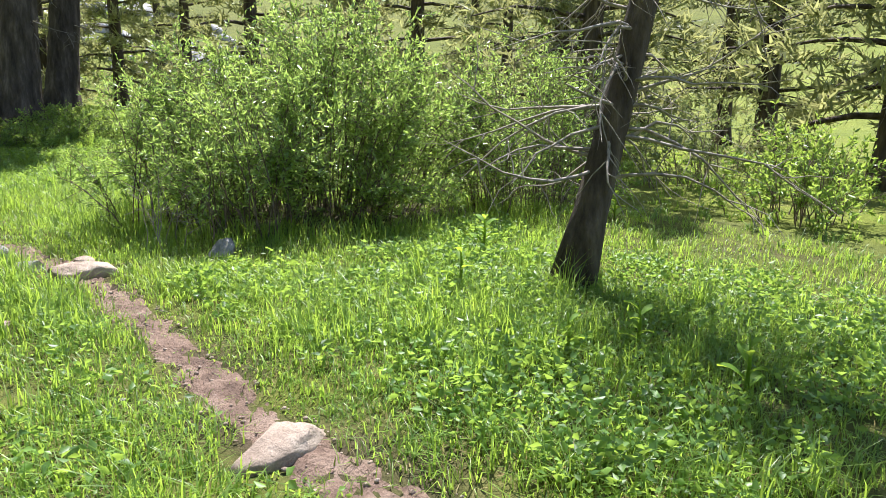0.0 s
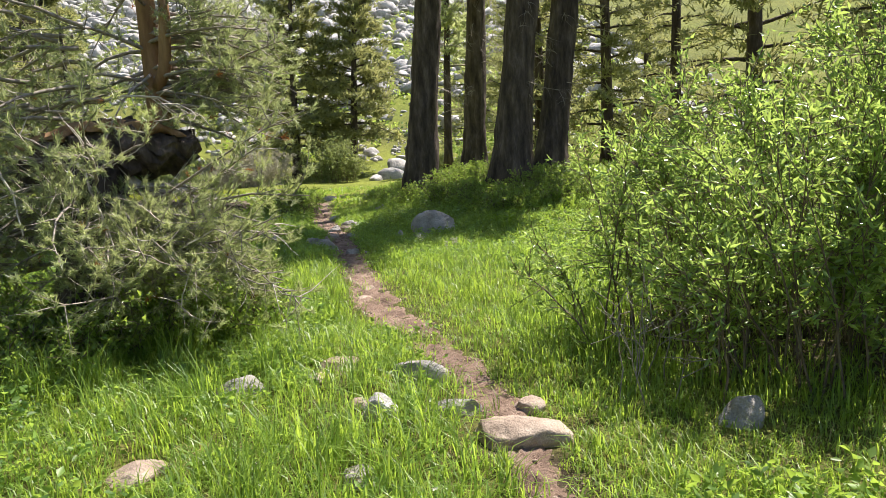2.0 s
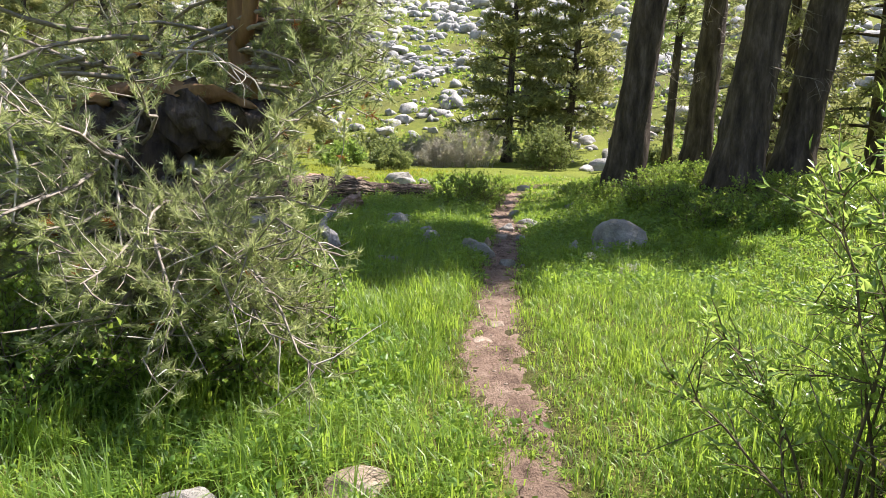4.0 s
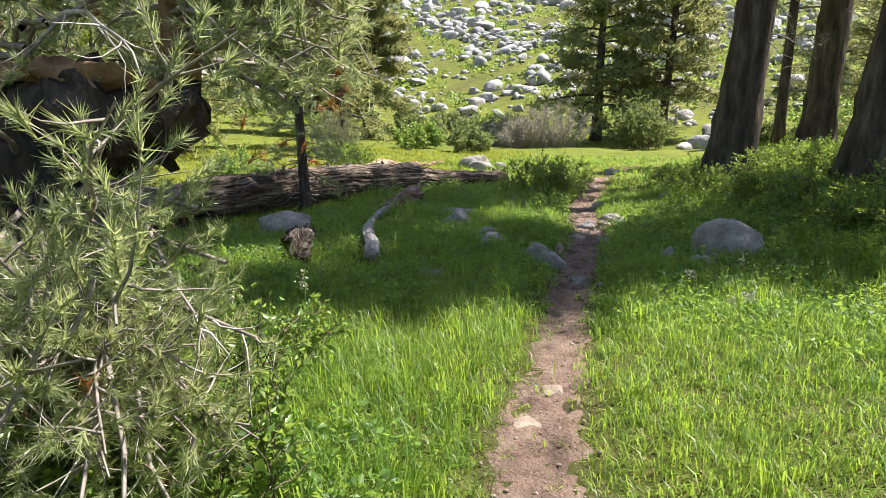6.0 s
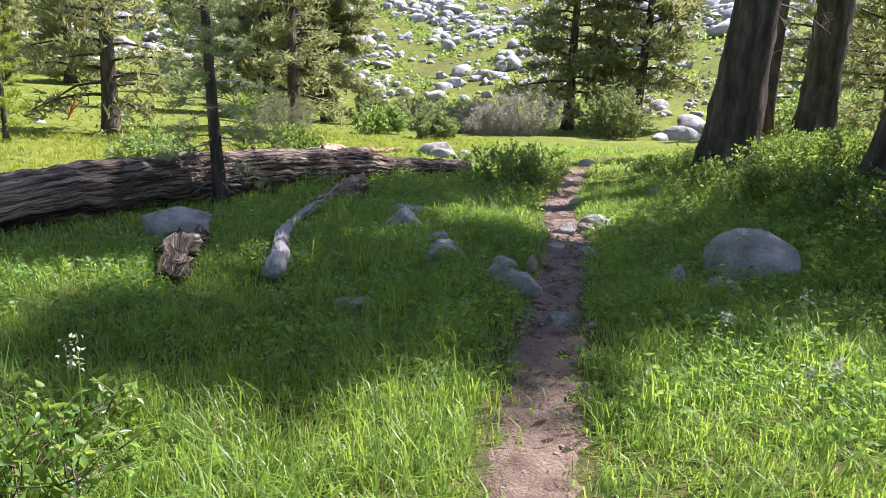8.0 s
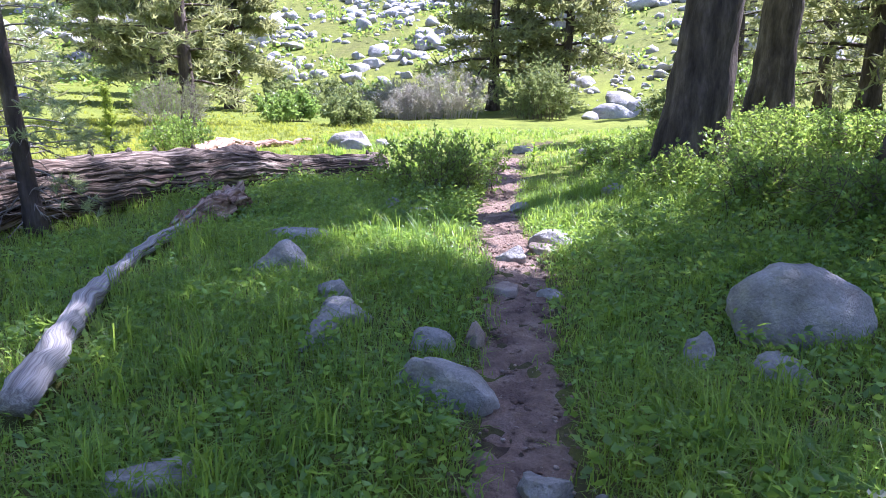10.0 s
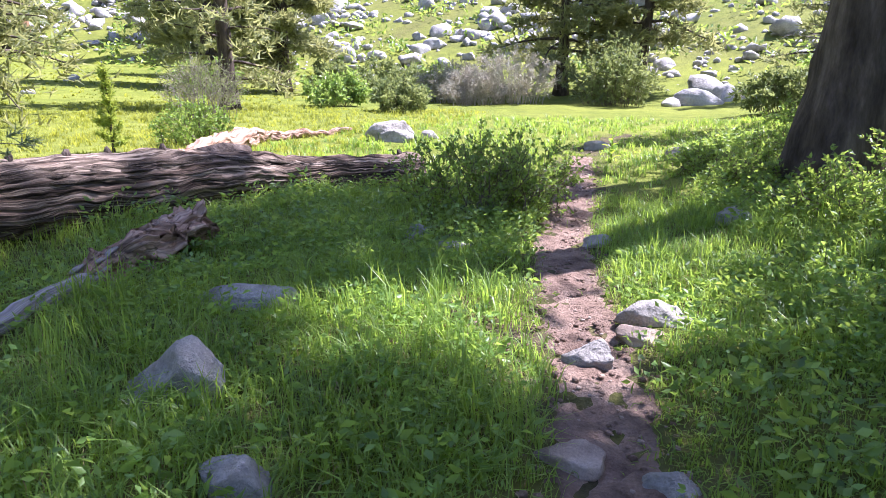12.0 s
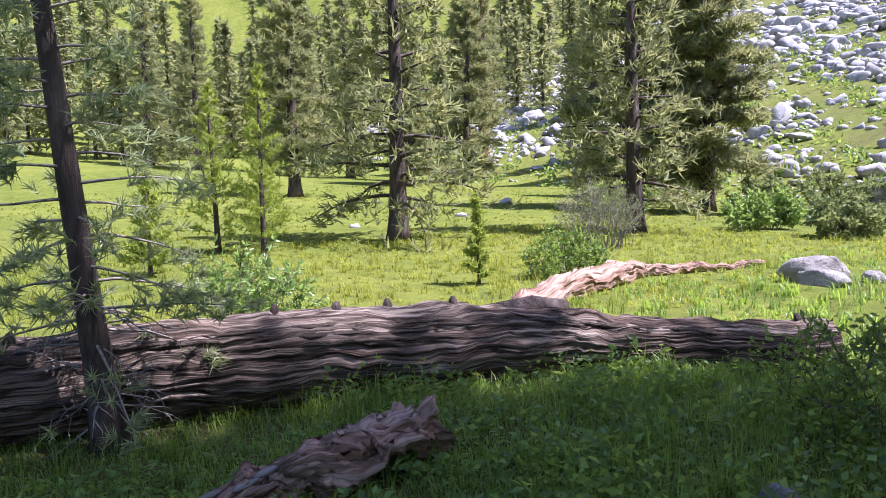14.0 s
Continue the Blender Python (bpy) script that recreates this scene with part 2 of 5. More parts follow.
def leaves(base, way, length, width, fold=0.25):
    """Diamond leaves of four points, folded along the rib."""
    n = len(base)
    length, width = np.broadcast_to(length, (n,))[:, None], np.broadcast_to(width, (n,))[:, None]
    way = unit(way)
    side = unit(np.cross(way, rng.normal(size=(n, 3))))
    up = np.cross(side, way)
    mid = base + way * length * 0.45
    v = np.stack([base, mid + side * width * 0.5 + up * width * fold, base + way * length - up * length * 0.12, mid - side * width * 0.5 + up * width * fold], 1)
    i = np.arange(n)[:, None] * 4
    f = np.concatenate([i + [0, 1, 2], i + [0, 2, 3]], 0)
    return v.reshape(-1, 3), f


def blades(x, y, z, height, width, lean, az=None):
    """Grass blades: five points, three faces, bent over."""
    n = len(x)
    az = rng.uniform(0, 2 * np.pi, n) if az is None else az
    side = np.stack([np.cos(az), np.sin(az), np.zeros(n)], 1)
    fw = np.stack([-np.sin(az), np.cos(az), np.zeros(n)], 1)
    base = np.stack([x, y, z - 0.01], 1)
    h, w, l = height[:, None], width[:, None] * 0.5, lean[:, None]
    up = np.array([0, 0, 1.0])
    m = base + up * h * 0.55 + fw * h * l * 0.25
    t = base + up * h * (1 - 0.3 * l) + fw * h * l
    v = np.stack([base - side * w, base + side * w, m - side * w * 0.85, m + side * w * 0.85, t], 1).reshape(-1, 3)
    i = np.arange(n)[:, None] * 5
    return v, np.concatenate([i + [0, 1, 3], i + [0, 3, 2], i + [2, 3, 4]], 0)


def needles(tips, ways, count, length, width, hold=0.75, spread=0.5, back=1.0):
    """Tufts of needles that spread from each tip."""
    n = len(tips)
    base = np.repeat(tips, count, 0)
    w = unit(np.repeat(unit(ways), count, 0) * hold + rng.normal(size=(n * count, 3)) * spread)
    base = base - np.repeat(unit(ways), count, 0) * rng.uniform(0, length * back, (n * count, 1))
    side = unit(np.cross(w, rng.normal(size=(n * count, 3)))) * width * 0.5
    ln = length * rng.uniform(0.7, 1.15, (n * count, 1))
    v = np.stack([base - side, base + side, base + w * ln], 1).reshape(-1, 3)
    return v, np.arange(n * count * 3).reshape(-1, 3)


def smooth(a, b, v):
    v = np.clip((v - a) / (b - a), 0, 1)
    return v * v * (3 - 2 * v)


def wobble(x, y, s):
    return (np.sin(x * 1.3 * s + 0.7) * np.cos(y * 1.1 * s + 0.3) + 0.5 * np.sin(x * 2.7 * s + y * 1.9 * s + 1.1) + 0.3 * np.sin(y * 4.3 * s - x * 3.1 * s)) / 1.8


# ---- land ----
TRAIL_Y = [-6, 0, 2.4, 4.5, 6, 7.3, 9.2, 11, 12.6, 14.2, 16.4, 18.8, 22.2, 24.8, 28, 34]
TRAIL_X = [2.0, 1.7, 1.35, 1.5, 1.55, 1.39, 0.72, 0.5, 0.26, 0.07, -0.15, -0.72, -0.98, -1.3, -1.1, 0.5]
TRAIL_W = [0.4, 0.38, 0.34, 0.32, 0.34, 0.4, 0.6, 0.52, 0.54, 0.54, 0.6, 0.62, 0.6, 0.5, 0.3, 0.2]


def trail_x(y):
    k = 0.6
    return (np.interp(y - k, TRAIL_Y, TRAIL_X) + np.interp(y, TRAIL_Y, TRAIL_X) + np.interp(y + k, TRAIL_Y, TRAIL_X)) / 3


def land(x, y):
    x, y = np.asarray(x, float), np.asarray(y, float)
    dx = x - trail_x(y)
    z = 0.75 * smooth(0.8, 5, dx) * smooth(12, 19, y) * (1 - 0.6 * smooth(28, 40, y))
    toe = y - 46 + 0.15 * (x + 14)
    z = z + 0.33 * np.where(toe > 0, toe * toe / (toe + 6), 0)
    far = np.hypot(x, y - 10)
    left = smooth(-60, -170, x) * smooth(110, 260, far)
    back = np.maximum(0, -x - 10)
    z = z + 0.03 * back + 0.0008 * back * back
    z = z + 60 * left + 14 * smooth(40, 160, x) + 10 * smooth(60, 160, -y)
    z = z + wobble(x, y, 0.5) * 0.05 + wobble(x, y, 0.11) * 0.25 * smooth(10, 30, np.abs(dx))
    z = z + wobble(x, y, 2.3) * 0.02
    return z - 0.05 * np.exp(-(dx / 0.35) ** 2) * (far < 40)


def under_willow(x, y):
    """One in the shade under the large willow, none outside it."""
    c, s = math.cos(radians(-30)), math.sin(radians(-30))
    u, w = (x - 4.45) * c + (y - 7.0) * s, -(x - 4.45) * s + (y - 7.0) * c
    return smooth(1.15, 0.8, np.hypot(u / 2.3, w / 1.3))


def worn(x, y):
    """Thin, dry, trodden ground beside the first stretch of the path."""
    spot = np.exp(-((x - 0.1) / 1.0) ** 2 - ((y - 4.2) / 1.3) ** 2) + np.exp(-((x - 0.45) / 0.6) ** 2 - ((y - 6.7) / 0.6) ** 2)
    return np.clip(spot, 0, 1) * np.clip(0.3 + 0.9 * wobble(x, y, 2.6) + 0.4 * wobble(x, y, 6.1), 0, 1)


def axis_steps(lo, hi, fine_lo, fine_hi, step):
    out = [fine_lo]
    s = step
    while out[0] > lo:
        out.insert(0, out[0] - s)
        s *= 1.18
    out += list(np.arange(fine_lo + step, fine_hi, step))
    s = step
    while out[-1] < hi:
        out.append(out[-1] + s)
        s *= 1.18
    return np.array(out)


def build_ground():
    xs, ys = axis_steps(-420, 300, -9, 8, 0.13), axis_steps(-200, 420, -1, 29, 0.13)
    gx, gy = np.meshgrid(xs, ys)
    gz = land(gx, gy)
    v = np.stack([gx, gy, gz], -1).reshape(-1, 3)
    nx, ny = len(xs), len(ys)
    i = (np.arange(ny - 1)[:, None] * nx + np.arange(nx - 1)[None, :]).ravel()
    f = np.concatenate([np.stack([i, i + 1, i + nx + 1], 1), np.stack([i, i + nx + 1, i + nx], 1)])
    ob = shape("ground", v, f, GROUND)
    d = np.abs(v[:, 0] - trail_x(v[:, 1]))
    soil = np.clip(0.9 - d * 1.6 + wobble(v[:, 0], v[:, 1], 3) * 0.5, 0, 1) * (np.abs(v[:, 1] - 12) < 18)
    soil = np.maximum(soil, 0.8 * np.exp(-((v[:, 0] - 0.5) / 0.7) ** 2 - ((v[:, 1] - 6.3) / 0.9) ** 2))
    soil = np.maximum(soil, np.exp(-((v[:, 0] + 0.7) / 0.55) ** 2 - ((v[:, 1] - 16.9) / 0.35) ** 2))
    # bare soil under the willow, dark enough to paint in its shade as well
    soil = np.maximum(soil, 0.9 * under_willow(v[:, 0], v[:, 1]))
    soil = np.maximum(soil, worn(v[:, 0], v[:, 1]))
    # soil colour also darkens the ground under near grass: painted shade between blades
    near = smooth(8.5, 6.5, np.abs(v[:, 0] - 0.5)) * smooth(22, 20, v[:, 1]) * smooth(-1, 1, v[:, 1])
    soil = np.maximum(soil, near * np.clip(0.45 + 0.25 * wobble(v[:, 0], v[:, 1], 2.2), 0, 1))
    slope = smooth(2, 14, v[:, 1] - 46 + 0.15 * (v[:, 0] + 14)) * (v[:, 0] > -90)
    soil = np.maximum(soil, slope * np.clip(0.25 + 0.5 * wobble(v[:, 0], v[:, 1], 0.4), 0.0, 0.7))
    at = ob.data.attributes.new("soil", "FLOAT", "POINT")
    at.data.foreach_set("value", soil.astype(np.float32))
    tagged(ob, "sunlit green mountain meadow floor with bare soil patches", "ground", kind="structure")


def build_trail():
    ys = np.arange(-5, 25.3, 0.06)
    rows = []
    cols = np.linspace(-1, 1, 13)
    for y in ys:
        w = np.interp(y, TRAIL_Y, TRAIL_W) * 0.5
        c = trail_x(y)
        el = 0.05 * noise.noise((y * 1.7, 0, 0)) + 0.07 * noise.noise((y * 6, 3, 0)) + rng.normal() * 0.008
        er = 0.05 * noise.noise((y * 1.7, 9, 0)) + 0.07 * noise.noise((y * 6, 13, 0)) + rng.normal() * 0.008
        x = np.where(cols < 0, c + cols * (w + el), c + cols * (w + er))
        yy = np.full(13, y)
        z = land(x, yy) + 0.012 * (1 - cols ** 2) + 0.004 + wobble(x, yy, 7) * 0.018 + wobble(x, yy, 15) * 0.008 + rng.normal(size=13) * 0.009 - 0.05 * np.clip((np.abs(cols) - 0.6) / 0.4, 0, 1) ** 2
        rows.append(np.stack([x, yy, z], 1))
    v = np.concatenate(rows)
    i = (np.arange(len(ys) - 1)[:, None] * 13 + np.arange(12)[None, :]).ravel()
    f = np.concatenate([np.stack([i, i + 1, i + 14], 1), np.stack([i, i + 14, i + 13], 1)])
    tagged(shape("trail", v, f, DIRT), "narrow brown dirt footpath trodden through the grass", "path", kind="structure")


build_ground()
build_trail()


# ---- rocks ----
def rock_mesh(seed, detail=3, angular=0.5, near=0.62, far=0.9):
    bm = bmesh.new()
    bmesh.ops.create_icosphere(bm, subdivisions=detail, radius=1)
    r = np.random.default_rng(seed)
    cuts = [(unit(r.normal(size=3)), r.uniform(near, far)) for _ in range(12)]
    off = Vector(r.uniform(-50, 50, 3))
    for v in bm.verts:
        p = np.array(v.co)
        for n, d in cuts:
            e = p @ n - d
            if e > 0:
                p = p - n * e * (0.9 + 0.1 * angular)
        q = Vector(p)
        q += q.normalized() * (noise.noise(q * 1.3 + off) * 0.13 + noise.noise(q * 4 + off) * 0.06 + noise.noise(q * 11 + off) * 0.03 + noise.noise(q * 25 + off) * 0.012)
        v.co = q
    v = np.array([x.co for x in bm.verts])
    f = np.array([[w.index for w in fc.verts] for fc in bm.faces])
    bm.free()
    return v, f


ROCKS = []


def rock(x, y, sx, sy, sz, turn, seed, material, label, sink=0.35, detail=3, angular=0.5, group=""):
    v, f = rock_mesh(seed, detail, angular, *((0.5, 0.84) if sx < 0.55 else (0.66, 0.92) if sx < 1.2 else (0.5, 0.85)))
    v = v * (sx / 2, sy / 2, sz / 2)
    c, s = math.cos(radians(turn)), math.sin(radians(turn))
    v = np.stack([v[:, 0] * c - v[:, 1] * s, v[:, 0] * s + v[:, 1] * c, v[:, 2]], 1)
    ob = shape("rock", v, f, material, smooth=False)
    ob.location = (x, y, float(land(x, y)) + sz * (0.5 - sink))
    ROCKS.append((x, y, max(sx, sy) * 0.5))
    return tagged(ob, label, "rock", group)


STONES = [
    # x, y, sx, sy, sz, turn, material, label
    (0.77, 6.33, 0.27, 0.22, 0.26, 10, PALEROCK, "rounded white granite stone half buried in grass"),
    (1.02, 7.0, 0.36, 0.24, 0.26, -20, GRANITE, "pale grey granite stone with a rounded top beside the path"),
    (-0.1, 6.88, 0.34, 0.22, 0.16, 5, GRANITE, "flat grey stone sunk in the meadow grass"),
    (1.5, 6.02, 0.52, 0.3, 0.22, -25, TANROCK, "long tan stone slab at the path's edge"),
    (1.66, 6.42, 0.2, 0.16, 0.16, 30, TANROCK, "small tan stone at the path's edge"),
    (2.74, 5.95, 0.28, 0.22, 0.22, 10, GRANITE, "grey stone under the willow's rim"),
    (0.69, 5.62, 0.2, 0.2, 0.14, 15, GRANITE, "flat white stone in thin grass"),
    (0.66, 4.72, 0.3, 0.22, 0.16, -5, TANROCK, "pinkish flat stone in thin grass"),
    (0.42, 3.7, 0.16, 0.42, 0.12, 8, TANROCK, "pinkish flat stone slab in dry grass"),
    (1.32, 2.45, 0.46, 0.24, 0.18, 12, TANROCK, "tan stone across the dirt footpath"),
    (0.49, 7.25, 0.3, 0.26, 0.14, 40, TANROCK, "broken reddish rock with a rough top"),
    (1.2, 6.42, 0.34, 0.14, 0.14, -8, GRANITE, "thin dark-edged stone lying in grass by the path"),
    (0.36, 6.98, 0.18, 0.14, 0.1, 50, TANROCK, "small pinkish stone in bare soil"),
    (0.53, 4.5, 0.22, 0.16, 0.08, 20, GRANITE, "low flat stone in thin dry grass"),
    (0.64, 6.5, 0.14, 0.12, 0.12, 0, TANROCK, "small rounded tan stone in thin grass"),
    (-0.24, 8.05, 0.2, 0.16, 0.1, 0, TANROCK, "small reddish stone in tall grass"),
    (-0.38, 5.8, 0.26, 0.2, 0.16, 30, TANROCK, "reddish stone in bare soil"),
    (0.63, 10.25, 0.2, 0.16, 0.08, 0, TANROCK, "flat pinkish stone set in the dirt path"),
    (0.55, 9.75, 0.24, 0.2, 0.06, 60, TANROCK, "flat worn stone set in the dirt path"),
    (0.28, 13.02, 0.28, 0.26, 0.24, 25, GRANITE, "angular grey stone lying on the dirt path"),
    (0.5, 13.0, 0.08, 0.08, 0.07, 0, GRANITE, "small grey stone on the dirt path"),
    (-0.27, 13.78, 0.66, 0.36, 0.36, -22, GRANITE, "long grey boulder half buried beside the path"),
    (-0.47, 14.36, 0.32, 0.26, 0.2, -10, GRANITE, "flat grey stone behind a long boulder"),
    (-0.22, 14.5, 0.15, 0.16, 0.28, 15, TANROCK, "upright tan stone at the path's edge"),
    (-1.08, 14.24, 0.3, 0.24, 0.34, 40, GRANITE, "pale angular stone in shaded grass"),
    (-1.28, 15.0, 0.34, 0.28, 0.28, 60, GRANITE, "small grey rock behind a rounded one in grass"),
    (-1.12, 14.62, 0.46, 0.34, 0.36, 0, GRANITE, "grey rounded rock in shaded grass"),
    (-2.0, 15.6, 0.54, 0.46, 0.5, -10, GRANITE, "pale bluish granite rock in sunlit grass"),
    (-1.18, 12.78, 0.36, 0.26, 0.24, 30, GRANITE, "pale wedge-shaped stone in shaded grass"),
    (-0.99, 12.48, 0.18, 0.14, 0.1, 0, GRANITE, "flat grey stone sunk in shaded grass"),
    (1.66, 15.05, 0.84, 0.6, 0.76, -15, GRANITE, "large rounded grey granite boulder in shaded herbs"),
    (1.04, 14.5, 0.18, 0.2, 0.4, 30, GRANITE, "upright grey stone beside a large boulder"),
    (1.42, 14.4, 0.42, 0.26, 0.22, 0, GRANITE, "flat dark stone in front of a large boulder"),
    (-4.0, 14.3, 0.85, 0.55, 0.62, 20, GRANITE, "broad pale boulder in the shade of the pine"),
    (-0.02, 17.1, 0.42, 0.26, 0.16, 5, TANROCK, "flat tan stone forming a step in the path"),
    (-0.25, 16.68, 0.34, 0.22, 0.3, -10, GRANITE, "pale stone forming a step in the path"),
    (0.16, 15.6, 0.2, 0.24, 0.14, 70, GRANITE, "grey stone at the edge of the dirt path"),
    (-0.22, 15.68, 0.3, 0.22, 0.16, 5, TANROCK, "flat tan stone embedded in the dirt path"),
    (-0.47, 19.15, 0.32, 0.26, 0.22, 30, GRANITE, "grey stone at the path's edge"),
    (-2.0, 18.8, 0.26, 0.22, 0.26, 0, GRANITE, "pale stone in grass before a fallen log"),
    (-1.55, 18.55, 0.38, 0.26, 0.2, 10, GRANITE, "low grey stone in the grass"),
    (-2.4, 16.75, 0.75, 0.4, 0.2, 15, GRANITE, "flat pale stone slab in sunlit grass"),
    (0.72, 20.0, 0.46, 0.36, 0.42, 20, GRANITE, "dark grey rock on the shaded bank"),
    (0.3, 24.6, 0.6, 0.3, 0.3, 10, GRANITE, "pale grey rock among bank herbs"),
    (0.08, 17.34, 0.5, 0.24, 0.24, 25, GRANITE, "angular grey stone slab beside the path step"),
    (-1.15, 26.5, 0.6, 0.4, 0.3, 0, GRANITE, "grey rock in the grass past the path's crest"),
    (-5.3, 26.5, 1.0, 0.6, 0.75, 20, GRANITE, "peaked grey rock leaning on others beyond the log"),
    (-5.0, 26.1, 0.9, 0.5, 0.4, -20, GRANITE, "low grey rock under a peaked rock"),
    (-4.5, 26.7, 0.4, 0.3, 0.35, 0, GRANITE, "small grey rock in a rock heap"),
]
for k, (x, y, sx, sy, sz, turn, mat, label) in enumerate(STONES):
    if y < 8:
        sx, sy, sz = sx * 1.18, sy * 1.18, sz * 1.2
    rock(x, y, sx, sy, sz, turn, 100 + k, mat, label, sink=0.42, detail=4)
FAR_ROCKS = [(1.2, 43.0, 2.4, 1.6, 1.3), (2.4, 44.2, 2.0, 1.4, 1.4), (0.2, 42.0, 1.2, 0.9, 0.8), (3.6, 42.5, 1.6, 1.1, 0.7), (1.6, 46.5, 2.8, 1.7, 1.7),
             (-27.0, 40.0, 1.2, 0.9, 0.6), (-22, 33, 0.6, 0.5, 0.35), (-20, 27, 0.45, 0.4, 0.3), (-48, 62, 2.0, 1.3, 1.0), (-60, 40, 1.4, 0.9, 0.8)]
for k, (x, y, sx, sy, sz) in enumerate(FAR_ROCKS):
    rock(x, y, sx, sy, sz, k * 37, 300 + k, PALEROCK, "pale granite boulder standing in the meadow", sink=0.45, detail=2, angular=1.0, group="meadow boulders")


def build_talus():
    pieces = []
    base = [rock_mesh(500 + k, 2, 1.0, 0.35, 0.75) for k in range(12)]
    small = [rock_mesh(530 + k, 1, 1.0, 0.4, 0.8) for k in range(12)]
    n = 0
    while n < 14000:
        x, y = rng.uniform(-95, 30), rng.uniform(46, 170)
        toe = y - 46 + 0.15 * (x + 14)
        dens = 0.16 + 0.84 * (wobble(x, y, 0.22) + 0.4 * wobble(x, y, 0.9) > -0.05)
        if toe < 2 or rng.uniform() > dens * min(1, toe / 9):
            continue
        s = min(rng.lognormal(-0.8, 0.62), 2.0) * (0.7 if toe < 8 else 1 + toe / 130)
        v, f = base[n % 12] if s > 0.9 else small[n % 12]
        a = rng.uniform(0, 6.28)
        w = v * (s * rng.uniform(0.55, 0.9), s * rng.uniform(0.5, 0.7), s * rng.uniform(0.4, 0.65))
        w = np.stack([w[:, 0] * math.cos(a) - w[:, 1] * math.sin(a), w[:, 0] * math.sin(a) + w[:, 1] * math.cos(a), w[:, 2]], 1)
        pieces.append((w + (x, y, float(land(x, y)) + 0.1 * s), f))
        n += 1
    v, f = joined(pieces)
    tagged(shape("talus_boulders", v, f, PALEROCK, smooth=False), "pale granite talus boulders strewn over a green slope", "boulders", kind="stuff")


build_talus()


def build_slope_brush():
    """Low green brush between the boulders."""
    x, y = rng.uniform(-75, 25, 60000), rng.uniform(48, 120, 60000)
    k = (wobble(x, y, 0.5) + 0.6 * wobble(x, y, 1.7) > 0.25) & (y - 46 + 0.15 * (x + 14) > 1)
    x, y = x[k][:16000], y[k][:16000]
    z = land(x, y) + rng.uniform(0.0, 0.5, len(x))
    v, f = leaves(np.stack([x, y, z], 1), rng.normal(size=(len(x), 3)) + (0, 0, 0.4), rng.uniform(0.25, 0.5, len(x)), 0.2)
    tagged(shape("slope_brush", v, f, SHRUB, smooth=False), "low green brush between the talus boulders", "brush", kind="stuff")


build_slope_brush()


# ---- trees ----
def thing(name, x, y, label, category, group="", z=None):
    e = new(name)
    e.location = (x, y, float(land(x, y)) - 0.03 if z is None else z)
    return tagged(e, label, category, group)


def limb(start, way, length, r0, droop, k=7, wig=0.06, seed=0):
    r = np.random.default_rng(seed)
    p = [np.array(start, float)]
    w = unit(np.array(way, float))
    for _ in range(k - 1):
        w = unit(w + r.normal(size=3) * wig + np.array([0, 0, -droop / k]))
        p.append(p[-1] + w * length / (k - 1))
    return np.array(p), np.linspace(r0, r0 * 0.15, k)


def trunk_line(h, lean, k=14, bend=0.15, seed=0):
    r = np.random.default_rng(seed)
    t = np.linspace(0, 1, k)
    ph = r.uniform(0, 6)
    return np.stack([lean[0] * h * t + bend * np.sin(t * 3 + ph) - bend * math.sin(ph), lean[1] * h * t + bend * np.sin(t * 2.3 + ph + 1) - bend * math.sin(ph + 1), h * t], 1)


def along(pts, t):
    s = t * (len(pts) - 1)
    i = min(int(s), len(pts) - 2)
    return pts[i] + (pts[i + 1] - pts[i]) * (s - i)


